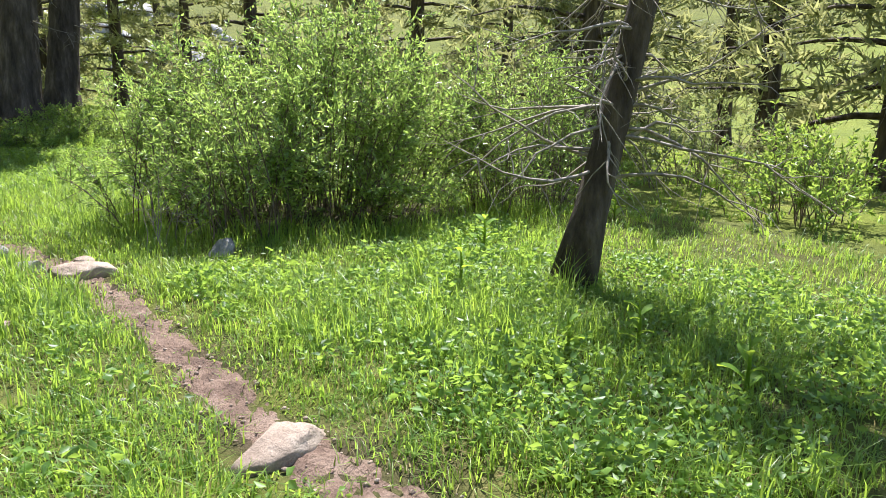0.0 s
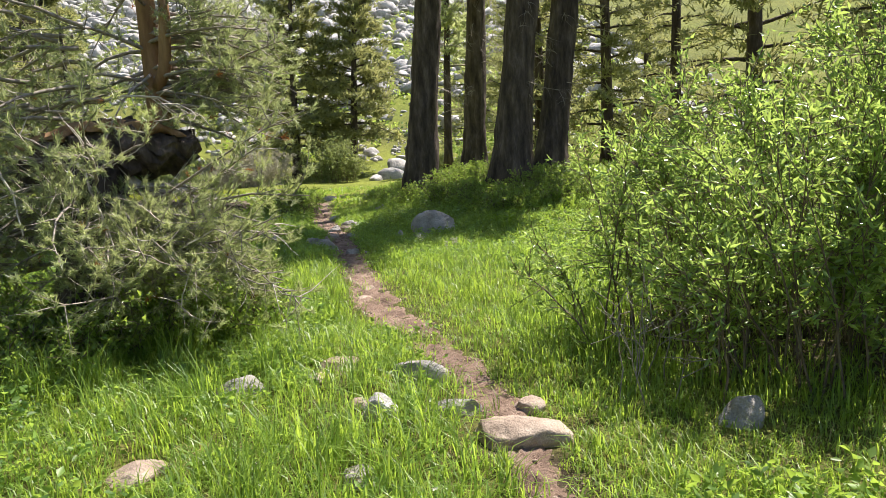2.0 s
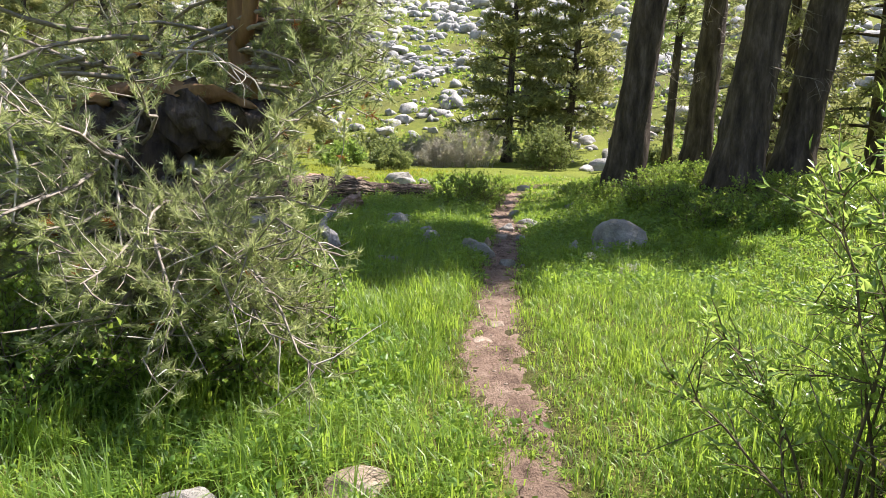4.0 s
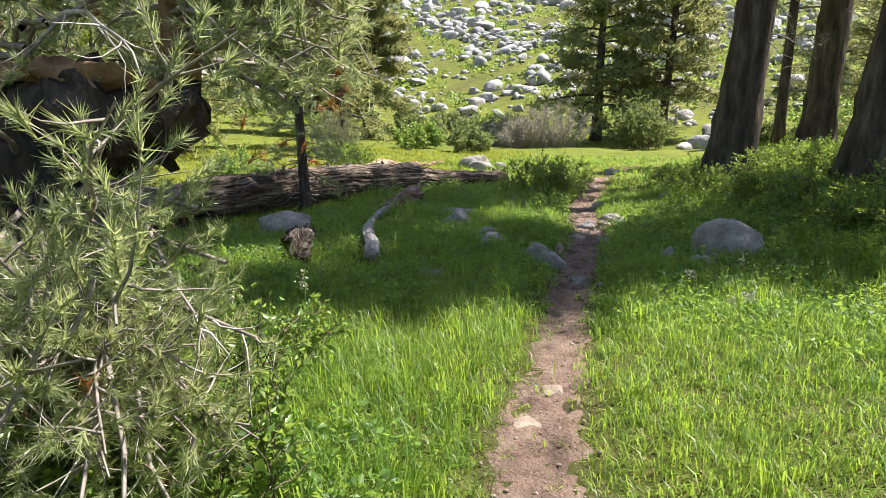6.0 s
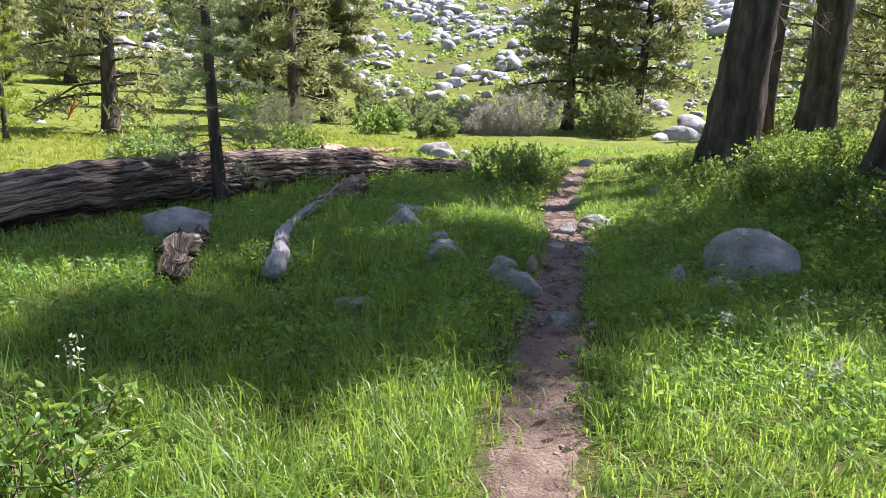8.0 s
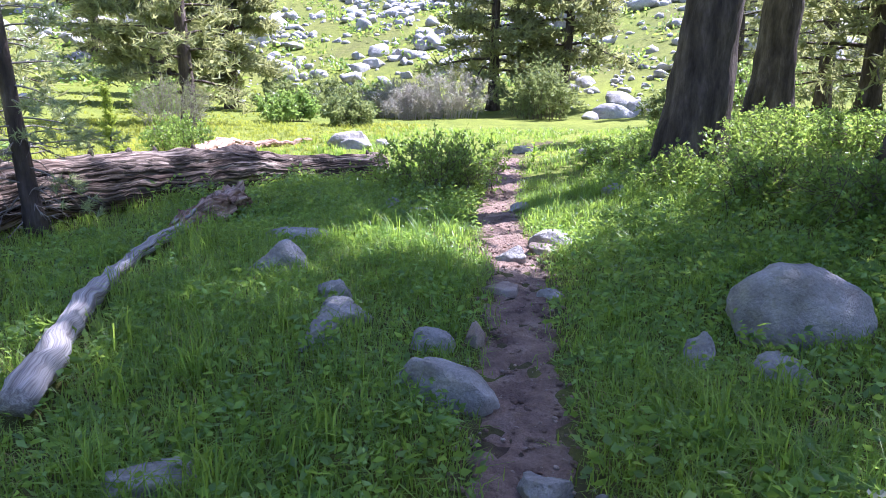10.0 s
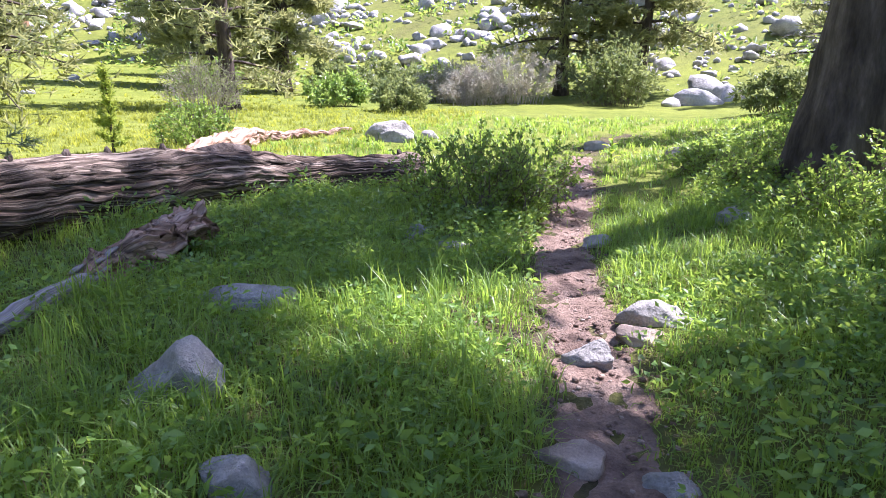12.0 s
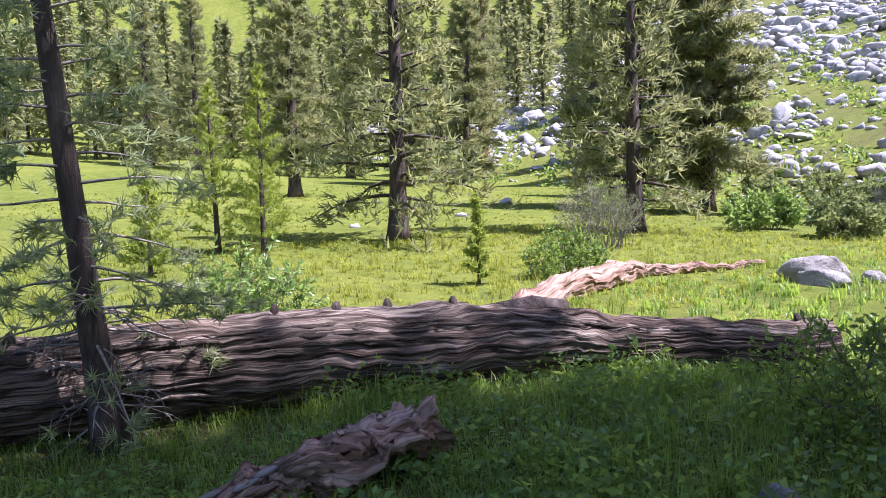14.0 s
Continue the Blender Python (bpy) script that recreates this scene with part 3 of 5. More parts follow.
def conifer(name, x, y, h, r, label, crown_from, crown_r, branches, tufts, tuft_len, tuft_wid, count=5, lean=(0, 0), seed=1,
            needle=NEEDLE, dead=0, dead_from=0.1, dead_len=1.2, bark=BARK, droop=0.5, sides=14, up=0.1, group="", rough=0.06, shape_pow=0.8, flare=1.45, low_side=None, reach=(0.22, 1.02)):
    """A conifer: trunk, live branches with their needles, and dead grey branches below."""
    tree = thing(name, x, y, label, "tree", group)
    rs = np.random.default_rng(seed)
    line = trunk_line(h, lean, 90 if r > 0.35 and y < 30 else 26 if r > 0.2 else 14, 0.02 * h * 0.3, seed)
    t = np.linspace(0, 1, len(line))
    rad = r * (1 - t) ** 0.8 + 0.012 + r * (flare - 1) * np.exp(-t * h / (r * 1.6 + 0.05))
    bole = shape("trunk", *tube(line, rad, 34 if len(line) == 90 else sides, rough, seed, ridges=0.025 if r > 0.2 else 0), bark, tree)
    if len(line) == 90:
        roughen(bole, (3, 0.04), (9, 0.03))
    limbs, tips, ways = [], [], []
    for b in range(branches):
        u = (b + rs.uniform(0, 1)) / branches
        tt = crown_from + (0.985 - crown_from) * u
        ln = crown_r * (1 - u) ** shape_pow * rs.uniform(0.65, 1.15) + 0.12 * crown_r
        a = b * 2.4 + rs.uniform(-0.5, 0.5)
        if low_side and tt < low_side[0]:
            a = low_side[1] + rs.uniform(-0.8, 0.8)
        way = (math.cos(a), math.sin(a), up + 0.5 * u)
        p, q = limb(along(line, tt), way, ln, min(0.03 + 0.012 * ln, r * (0.4 if r > 0.1 else 0.13)), droop * (1 - u), 6, 0.08, seed * 997 + b)
        limbs.append(tube(p, q, 4, cap=False))
        for _ in range(max(3, int(tufts * (0.35 + 0.65 * (1 - u))))):
            w = rs.uniform(*reach) ** 0.8
            c = along(p, min(w, 0.999))
            spread = ln * 0.2 * (0.4 + w * 0.7)
            side = np.array([-way[1], way[0], 0]) * rs.normal() * spread
            tips.append(c + side + np.array([0, 0, rs.normal() * spread * 0.25 - abs(side).sum() * 0.1]))
            ways.append(np.array(way) * 0.6 + unit(side + 1e-6) * 0.5 + np.array([0, 0, 0.25]) + rs.normal(size=3) * 0.35)
    if limbs:
        tagged(shape("branchwork", *joined(limbs), TWIG if r < 0.2 else BARK, tree), kind="stuff")
        shape("crown", *needles(np.array(tips), np.array(ways), count, tuft_len, tuft_wid), needle, tree, smooth=False)
    if dead:
        bits = []
        for b in range(dead):
            tt = rs.uniform(dead_from, max(crown_from + 0.08, dead_from + 0.05))
            a = rs.uniform(0, 6.28)
            p, q = limb(along(line, tt), (math.cos(a), math.sin(a), rs.uniform(-0.2, 0.35)), dead_len * rs.uniform(0.4, 1.1), 0.016 * (1 if r > .12 else .6), rs.uniform(0.2, 1.0), 7, 0.18, seed * 31 + b)
            bits.append(tube(p, q, 4, cap=False))
            for c in range(5):
                s = along(p, rs.uniform(0.25, 0.9))
                p2, q2 = limb(s, unit(p[-1] - p[0]) + rs.normal(size=3) * 0.7, dead_len * rs.uniform(0.12, 0.4), 0.006, 0.5, 5, 0.2, seed * 57 + b * 7 + c)
                bits.append(tube(p2, q2, 3, cap=False))
        tagged(shape("dead_branchwork", *joined(bits), TWIG, tree, "bare grey dead branches"), kind="stuff")
    return tree


# tall pines on the bank that shade the path
conifer("pine_tree", 1.75, 21.3, 21, 0.40, "tall dark-barked pine leaning slightly, on the herb-grown bank", 0.36, 2.6, 80, 56, 0.42, 0.10, 6, (0.08, 0.0), 11, dead=16, dead_from=0.12, shape_pow=0.35, low_side=(0.62, 3.0))
conifer("pine_tree", 3.9, 26.4, 22, 0.38, "tall dark-barked pine behind the others on the bank", 0.36, 2.6, 48, 16, 0.42, 0.10, 6, (0.05, 0), 12, dead=46, dead_from=0.08, dead_len=1.3, shape_pow=0.45)
conifer("pine_tree", 3.7, 18.2, 21, 0.39, "tall thick-trunked pine with bare dead twigs on the bank", 0.34, 2.2, 46, 30, 0.42, 0.10, 6, (0.08, 0.0), 13, dead=44, dead_from=0.1, shape_pow=0.5)
conifer("pine_tree", 4.95, 19.7, 21, 0.36, "tall pine leaning outward at the end of the group", 0.28, 2.8, 58, 42, 0.42, 0.10, 6, (0.11, 0), 14, dead=50, dead_from=0.1, dead_len=1.5, shape_pow=0.5)
conifer("pine_tree", 3.4, 31.0, 12, 0.17, "slender pine standing between thicker trunks", 0.35, 1.6, 34, 20, 0.40, 0.09, 6, (0.03, 0), 15, dead=14, dead_from=0.12)
conifer("fir_tree", -4.7, 46.5, 15, 0.27, "slender dark fir with shaggy drooping branches", 0.13, 3.4, 80, 46, 0.46, 0.10, 7, (0.03, 0), 16, FIR, 10, 0.03)
conifer("fir_tree", -1.2, 47.0, 15, 0.25, "slender dark fir with drooping branches", 0.15, 3.2, 76, 44, 0.46, 0.10, 7, (0.04, 0), 17, FIR, 10, 0.03)
conifer("leaning_pine", 4.15, 3.05, 8, 0.125, "leaning grey-barked pine with bare dead branches beside the willow", 0.5, 1.5, 26, 24, 0.16, 0.03, 8, (0.27, -0.04), 18, dead=95, dead_from=0.1, dead_len=1.5, flare=1.5)

# ---- trees of the far meadow ----
FAR = [("pine_tree", -21.0, 42.7, 19, 0.5, 3.6, 0.08, "tall broad pine at the meadow's edge"),
       ("pine_tree", -17.9, 44.0, 17, 0.32, 2.6, 0.12, "tall pine beside a broader one at the meadow's edge"),
       ("fir_tree", -45.5, 52.8, 18, 0.4, 3.0, 0.04, "tall shaggy fir across the meadow"),
       ("fir_tree", -38.3, 33.6, 17, 0.34, 2.6, 0.12, "tall fir standing in the open meadow"),
       ("pine_tree", -44.0, 46.0, 14, 0.2, 1.8, 0.1, "slim pine across the meadow"),
       ("pine_tree", -45.5, 46.6, 13, 0.18, 1.6, 0.12, "slim pine beside another across the meadow"),
       ("pine_tree", -50.0, 58.5, 19, 0.55, 2.8, 0.2, "old pine with reddish bark across the meadow"),
       ("fir_tree", -38.0, 60.0, 18, 0.35, 2.8, 0.04, "dark fir in the wood behind the meadow"),
       ("fir_tree", -31.0, 57.0, 17, 0.35, 2.8, 0.05, "dark fir before the boulder slope"),
       ("fir_tree", -55.0, 47.0, 17, 0.35, 2.6, 0.06, "dark fir at the far side of the meadow"),
       ("fir_tree", -61.0, 44.0, 18, 0.35, 2.8, 0.05, "dark fir at the far wood's edge"),
       ("fir_tree", -66.0, 37.0, 18, 0.35, 2.8, 0.05, "dark fir at the far wood's edge"),
       ("fir_tree", -71.0, 34.0, 17, 0.35, 2.6, 0.05, "dark fir at the far wood's edge"),
       ("fir_tree", -24.5, 51.0, 15, 0.3, 2.4, 0.06, "dark fir at the foot of the boulder slope")]
for k, (name, x, y, h, r, cr, cf, label) in enumerate(FAR):
    conifer(name, x, y, h, r, label, cf, cr, 70, 120 if k < 2 else 75 if k < 4 else 34, 0.46, 0.075, 8, (0, 0), 40 + k, FIR, 4, 0.02, bark=PALEBARK if k == 6 else BARK, sides=9, group="meadow trees")
SIDE = [(11.0, 21.0, 13), (14.5, 17.0, 15), (17.0, 24.0, 16), (9.5, 29.0, 14), (13.0, 31.0, 16), (19.0, 14.0, 15), (8.0, 37.0, 14), (22.0, 20.0, 16), (15.0, 39.0, 15),
        (12.5, 9.0, 14), (18.0, 7.5, 15), (-13.5, 33.0, 12), (-16.0, 26.0, 11), (13.5, 3.5, 13), (16.5, 0.5, 14), (21.0, 4.0, 15), (23.0, 11.0, 15), (16.0, 12.5, 14), (20.0, 28.0, 15), (6.8, 46.0, 14), (9.8, 49.0, 15), (7.2, 30.5, 11), (26.0, 16.0, 16), (25.0, 25.0, 16)]
for k, (x, y, h) in enumerate(SIDE):
    conifer("fir_tree", x, y, h, 0.25, "dark fir in the wood beside the meadow", 0.08, 2.5, 60, 26, 0.36, 0.065, 7, (0, 0), 70 + k, FIR, 4, 0.03, sides=9, group="side wood")


def build_far_wood():
    """The closed conifer wood on the far hillside."""
    tips, ways, stems = [], [], []
    for _ in range(300):
        a = radians(rng.uniform(38, 100))
        d = rng.uniform(78, 210)
        x, y = -0.4 - d * math.sin(a), 15.6 + d * math.cos(a)
        if y - 46 + 0.15 * (x + 14) > 12 and x > -45:
            continue
        h = rng.uniform(11, 19)
        z = float(land(x, y))
        stems.append(tube([(x, y, z - 0.3), (x, y, z + h)], [0.22, 0.03], 5, cap=False))
        n = 180
        u = rng.uniform(0.06, 1, n)
        b = rng.uniform(0, 6.28, n)
        r = 2.3 * (1 - u) ** 0.8 * rng.uniform(0.25, 1.05, n) + 0.1
        tips.append(np.stack([x + r * np.cos(b), y + r * np.sin(b), z + u * h - r * 0.2], 1))
        ways.append(np.stack([np.cos(b), np.sin(b), np.full(n, -0.1)], 1))
    tagged(shape("far_wood_trunks", *joined(stems), BARK), "dark conifer trunks of the far hillside wood", "woods", kind="stuff")
    tagged(shape("far_wood_crowns", *needles(np.concatenate(tips), np.concatenate(ways), 3, 1.1, 0.42), FIR, smooth=False), "grey-green conifer crowns of the far hillside wood", "woods", kind="stuff")


build_far_wood()


# ---- young trees ----
def sapling(x, y, h, label, seed, needle=YOUNG, r=0.03, spread=0.55, n=34, lean=(0, 0)):
    return conifer("sapling", x, y, h, r, label, 0.08, spread, n, 22, 0.13, 0.024, 9, lean, seed, needle, sides=7, up=0.45, droop=0.1, group="young pines")


sapling(-16.4, 21.2, 4.0, "bright green young pine in the open meadow", 91, r=0.06, spread=0.9, n=44)
sapling(-15.6, 22.0, 4.4, "bright green young pine beside another in the meadow", 92, r=0.06, spread=0.8, n=44)
sapling(-13.8, 19.0, 2.0, "small young pine in the meadow", 93)
sapling(-9.0, 22.9, 1.5, "thin spindly young pine behind the fallen log", 94, r=0.015, spread=0.25, n=18)
sapling(-17.0, 22.6, 2.2, "young pine in the meadow", 95, spread=0.8)
conifer("slender_pine", -5.02, 16.5, 4.4, 0.085, "slender grey pine with sparse needle tufts before the fallen log", 0.16, 0.85, 60, 14, 0.10, 0.011, 26, (0.0, -0.09), 96, NEEDLE, dead=26, dead_from=0.05, dead_len=0.55, sides=9, up=0.0, droop=0.6, flare=1.5, reach=(0.4, 1.04))


# ---- bushes ----
def bush(name, x, y, rx, ry, h, turn, label, category, stems, twigs, per_twig, leaf, seed, material=WILLOW, wood=STEM, low=0.15, group="", thick=0.01, inner=0.3):
    """A many-stemmed bush: arching stems, twigs, and leaves along the twigs."""
    plant = thing(name, x, y, label, category, group)
    rs = np.random.default_rng(seed)
    c, s = math.cos(radians(turn)), math.sin(radians(turn))
    wood_bits, bases, ways = [], [], []
    for k in range(stems):
        a, q = rs.uniform(0, 6.28), math.sqrt(rs.uniform(0, 1))
        ex, ey = rx * q * math.cos(a), ry * q * math.sin(a)
        top = h * (low + (1 - low) * math.sqrt(max(0, 1 - q * q)) * rs.uniform(0.72, 1.06))
        end = np.array([ex * c - ey * s, ex * s + ey * c, top])
        root = np.array([end[0] * 0.5 + rs.normal() * 0.16, end[1] * 0.5 + rs.normal() * 0.16, -0.03])
        mid = (root + end) * 0.5 + np.array([end[0] * -0.08, end[1] * -0.08, 0.18 * h])
        t = np.linspace(0, 1, 8)[:, None]
        t = t ** 0.9
        p = root * (1 - t) ** 2 + 2 * mid * t * (1 - t) + end * t * t + np.cumsum(rs.normal(size=(8, 3)) * 0.02, 0)
        wood_bits.append(tube(p, np.linspace(thick, 0.002, 8), 3, cap=False))
        for w in range(twigs):
            u = rs.uniform(inner, 1.0)
            b = along(p, u * 0.999)
            way = unit(unit(p[-1] - p[3]) + rs.normal(size=3) * 0.85 + np.array([0, 0, 0.12]))
            ln = rs.uniform(0.12, 0.34) * (0.6 + 0.25 * h)
            wood_bits.append(tube([b, b + way * ln * 0.5 + rs.normal(size=3) * 0.01, b + way * ln], [0.004, 0.003, 0.0015], 3, cap=False))
            g = rs.uniform(0.1, 1.05, per_twig)[:, None]
            bases.append(b + way * ln * g)
            ways.append(way * 0.8 + rs.normal(size=(per_twig, 3)) * 0.75)
    tagged(shape("stemwork", *joined(wood_bits), wood, plant), kind="stuff")
    if per_twig:
        base, way = np.concatenate(bases), np.concatenate(ways)
        ln = leaf[0] * rs.uniform(0.6, 1.2, len(base))
        shape("foliage", *leaves(base, way, ln, ln * leaf[1]), material, plant, smooth=False)
    return plant


bush("willow_bush", 4.45, 7.0, 2.55, 1.45, 2.45, -30, "large bright green willow bush beside the path", "bush", 150, 25, 13, (0.07, 0.32), 201, low=0.03, thick=0.009, inner=0.05)
bush("willow_bush", 2.75, 7.35, 0.85, 0.75, 1.65, -20, "loose leafy willow shoots reaching toward the path", "bush", 20, 15, 13, (0.062, 0.28), 202, low=0.3, thick=0.009, inner=0.12)
bush("willow_bush", 3.25, 6.35, 0.85, 0.6, 1.75, -20, "leafy willow clump with dark stems above a grey stone", "bush", 24, 14, 12, (0.066, 0.3), 204, low=0.1, thick=0.010, inner=0.2)
bush("bare_willow_shoots", 2.35, 6.5, 0.55, 0.4, 0.75, 30, "thin bare grey willow shoots standing in grass", "bush", 9, 6, 0, (0.05, 0.3), 205, wood=TWIG, low=0.4, thick=0.006, inner=0.3)
bush("willow_bush", 6.9, 5.9, 1.7, 1.3, 2.3, 10, "green willow bush behind the leaning pine", "bush", 120, 15, 12, (0.06, 0.3), 203, WILLOW, low=0.08, thick=0.008, inner=0.04)
for k, (x, y, rx, ry, h, m, label) in enumerate([
        (6.5, 11.5, 1.6, 1.3, 1.7, SAGE, "grey-green willow bush in the meadow behind"), (9.3, 14.5, 1.9, 1.4, 1.9, SAGE, "grey-green willow bush before the wood"),
        (8.2, 10.0, 1.5, 1.4, 1.5, WILLOW, "green willow bush before the wood"), (11.0, 5.5, 1.8, 1.5, 1.6, SAGE, "grey-green willow bush in the shade"),
        (9.6, 7.6, 1.5, 1.3, 1.5, SAGE, "grey-green willow bush in the shade"), (9.0, 3.2, 1.4, 1.1, 1.2, SHRUB, "green bush in the shade"), (12.5, 12.5, 2.0, 1.6, 2.0, SAGE, "grey-green willow bush before the wood"), (6.2, 15.2, 1.3, 1.1, 1.2, WILLOW, "green willow bush behind the meadow"), (8.8, 19.0, 1.7, 1.3, 1.6, SAGE, "grey-green willow bush beside the bank"),
        (-2.2, 42.0, 2.1, 1.6, 2.6, SAGE, "grey-green willow bush below the boulder slope"), (-12.5, 44.0, 2.2, 1.5, 1.8, SAGE, "grey-green bush below the boulder slope"),
        (-10.0, 43.0, 1.7, 1.3, 1.5, SAGE, "grey-green bush below the boulder slope"), (-15.0, 43.5, 1.6, 1.3, 1.7, SAGE, "grey-green bush below the boulder slope"),
        (6.5, 40.5, 2.2, 1.8, 2.4, WILLOW, "green willow bush at the boulders"), (10.5, 43.0, 2.4, 1.8, 2.2, SAGE, "grey-green bush on the slope's foot"),
        (-18.5, 38.5, 1.6, 1.3, 1.6, WILLOW, "bush at the foot of a broad pine"), (-24.0, 50.0, 2.0, 1.6, 2.2, WILLOW, "bush among the meadow trees"),
        (-8.4, 35.0, 1.3, 1.0, 1.1, SAGE, "grey-green bush in the open meadow"),
        (3.2, 35.5, 1.4, 1.1, 1.2, SAGE, "grey-green bush in the open meadow"), (-11.5, 36.5, 1.3, 1.0, 1.2, WILLOW, "green bush in the open meadow"), (-1.6, 41.0, 2.0, 1.3, 2.2, SAGE, "grey-green bush in the open meadow"),
        (-8.5, 24.5, 1.0, 0.8, 0.8, SHRUB, "low dark bush behind the fallen log"), (-8.0, 18.6, 0.9, 0.7, 0.95, WILLOW, "leafy bush behind the fallen log")]):
    bush("bush", x, y, rx, ry, h, k * 40, label, "bush", 38, 10, 10, (0.17 if y > 30 else 0.08, 0.4), 220 + k, m, low=0.2, group="bushes", inner=0.1)
for k, (x, y, rx, h) in enumerate([(-8.6, 41.8, 1.8, 1.7), (-5.9, 41.4, 2.1, 2.2), (-7.3, 40.6, 1.5, 1.4)]):
    bush("dry_bush", x, y, rx, rx * 0.7, h, k * 25, "fuzzy pale tan dry bush below the boulder slope", "bush", 70, 13, 7, (0.15, 0.16), 600 + k, BRUSH, PALEWOOD, low=0.3, thick=0.014, inner=0.1, group="dry bushes")
bush("dead_bush", -11.6, 29.0, 1.3, 1.0, 1.7, 5, "tangled grey bush over dead wood beyond the log", "bush", 90, 10, 3, (0.06, 0.4), 261, SAGE, TWIG, low=0.3)
bush("shrub", -1.7, 20.2, 1.0, 0.8, 0.78, 0, "round leafy green shrub beside the path", "shrub", 70, 9, 10, (0.05, 0.55), 262, SHRUB, low=0.35, inner=0.1, thick=0.006)
for k, (x, y, r, h) in enumerate([(1.5, 19.8, 0.8, 0.5), (2.2, 18.4, 0.9, 0.6), (2.9, 17.2, 0.8, 0.55), (2.6, 20.2, 0.9, 0.6), (3.2, 16.0, 0.7, 0.5), (1.1, 21.5, 0.7, 0.45), (4.3, 17.0, 0.9, 0.65),
                                  (1.9, 22.8, 0.8, 0.5), (3.1, 22.0, 0.9, 0.55), (0.6, 23.2, 0.6, 0.4), (4.6, 15.6, 0.8, 0.5), (2.3, 24.5, 0.9, 0.5), (3.5, 19.2, 0.8, 0.7), (-1.4, 9.9, 0.8, 0.5), (-2.2, 8.4, 0.9, 0.55), (-3.0, 9.2, 0.8, 0.6), (-1.1, 8.1, 0.75, 0.6), (-0.5, 8.35, 0.6, 0.55), (-1.8, 7.7, 0.8, 0.5), (-2.9, 8.0, 0.8, 0.6)]):
    bush("shrub", x, y, r, r * 0.85, h * 0.75, k * 50, "low leafy green shrub on the shady bank" if k < 13 else "low leafy shrub under the pine", "shrub", 46, 8, 9, (0.05, 0.6), 270 + k, SHRUB, low=0.45, group="bank shrubs", thick=0.005, inner=0.1)


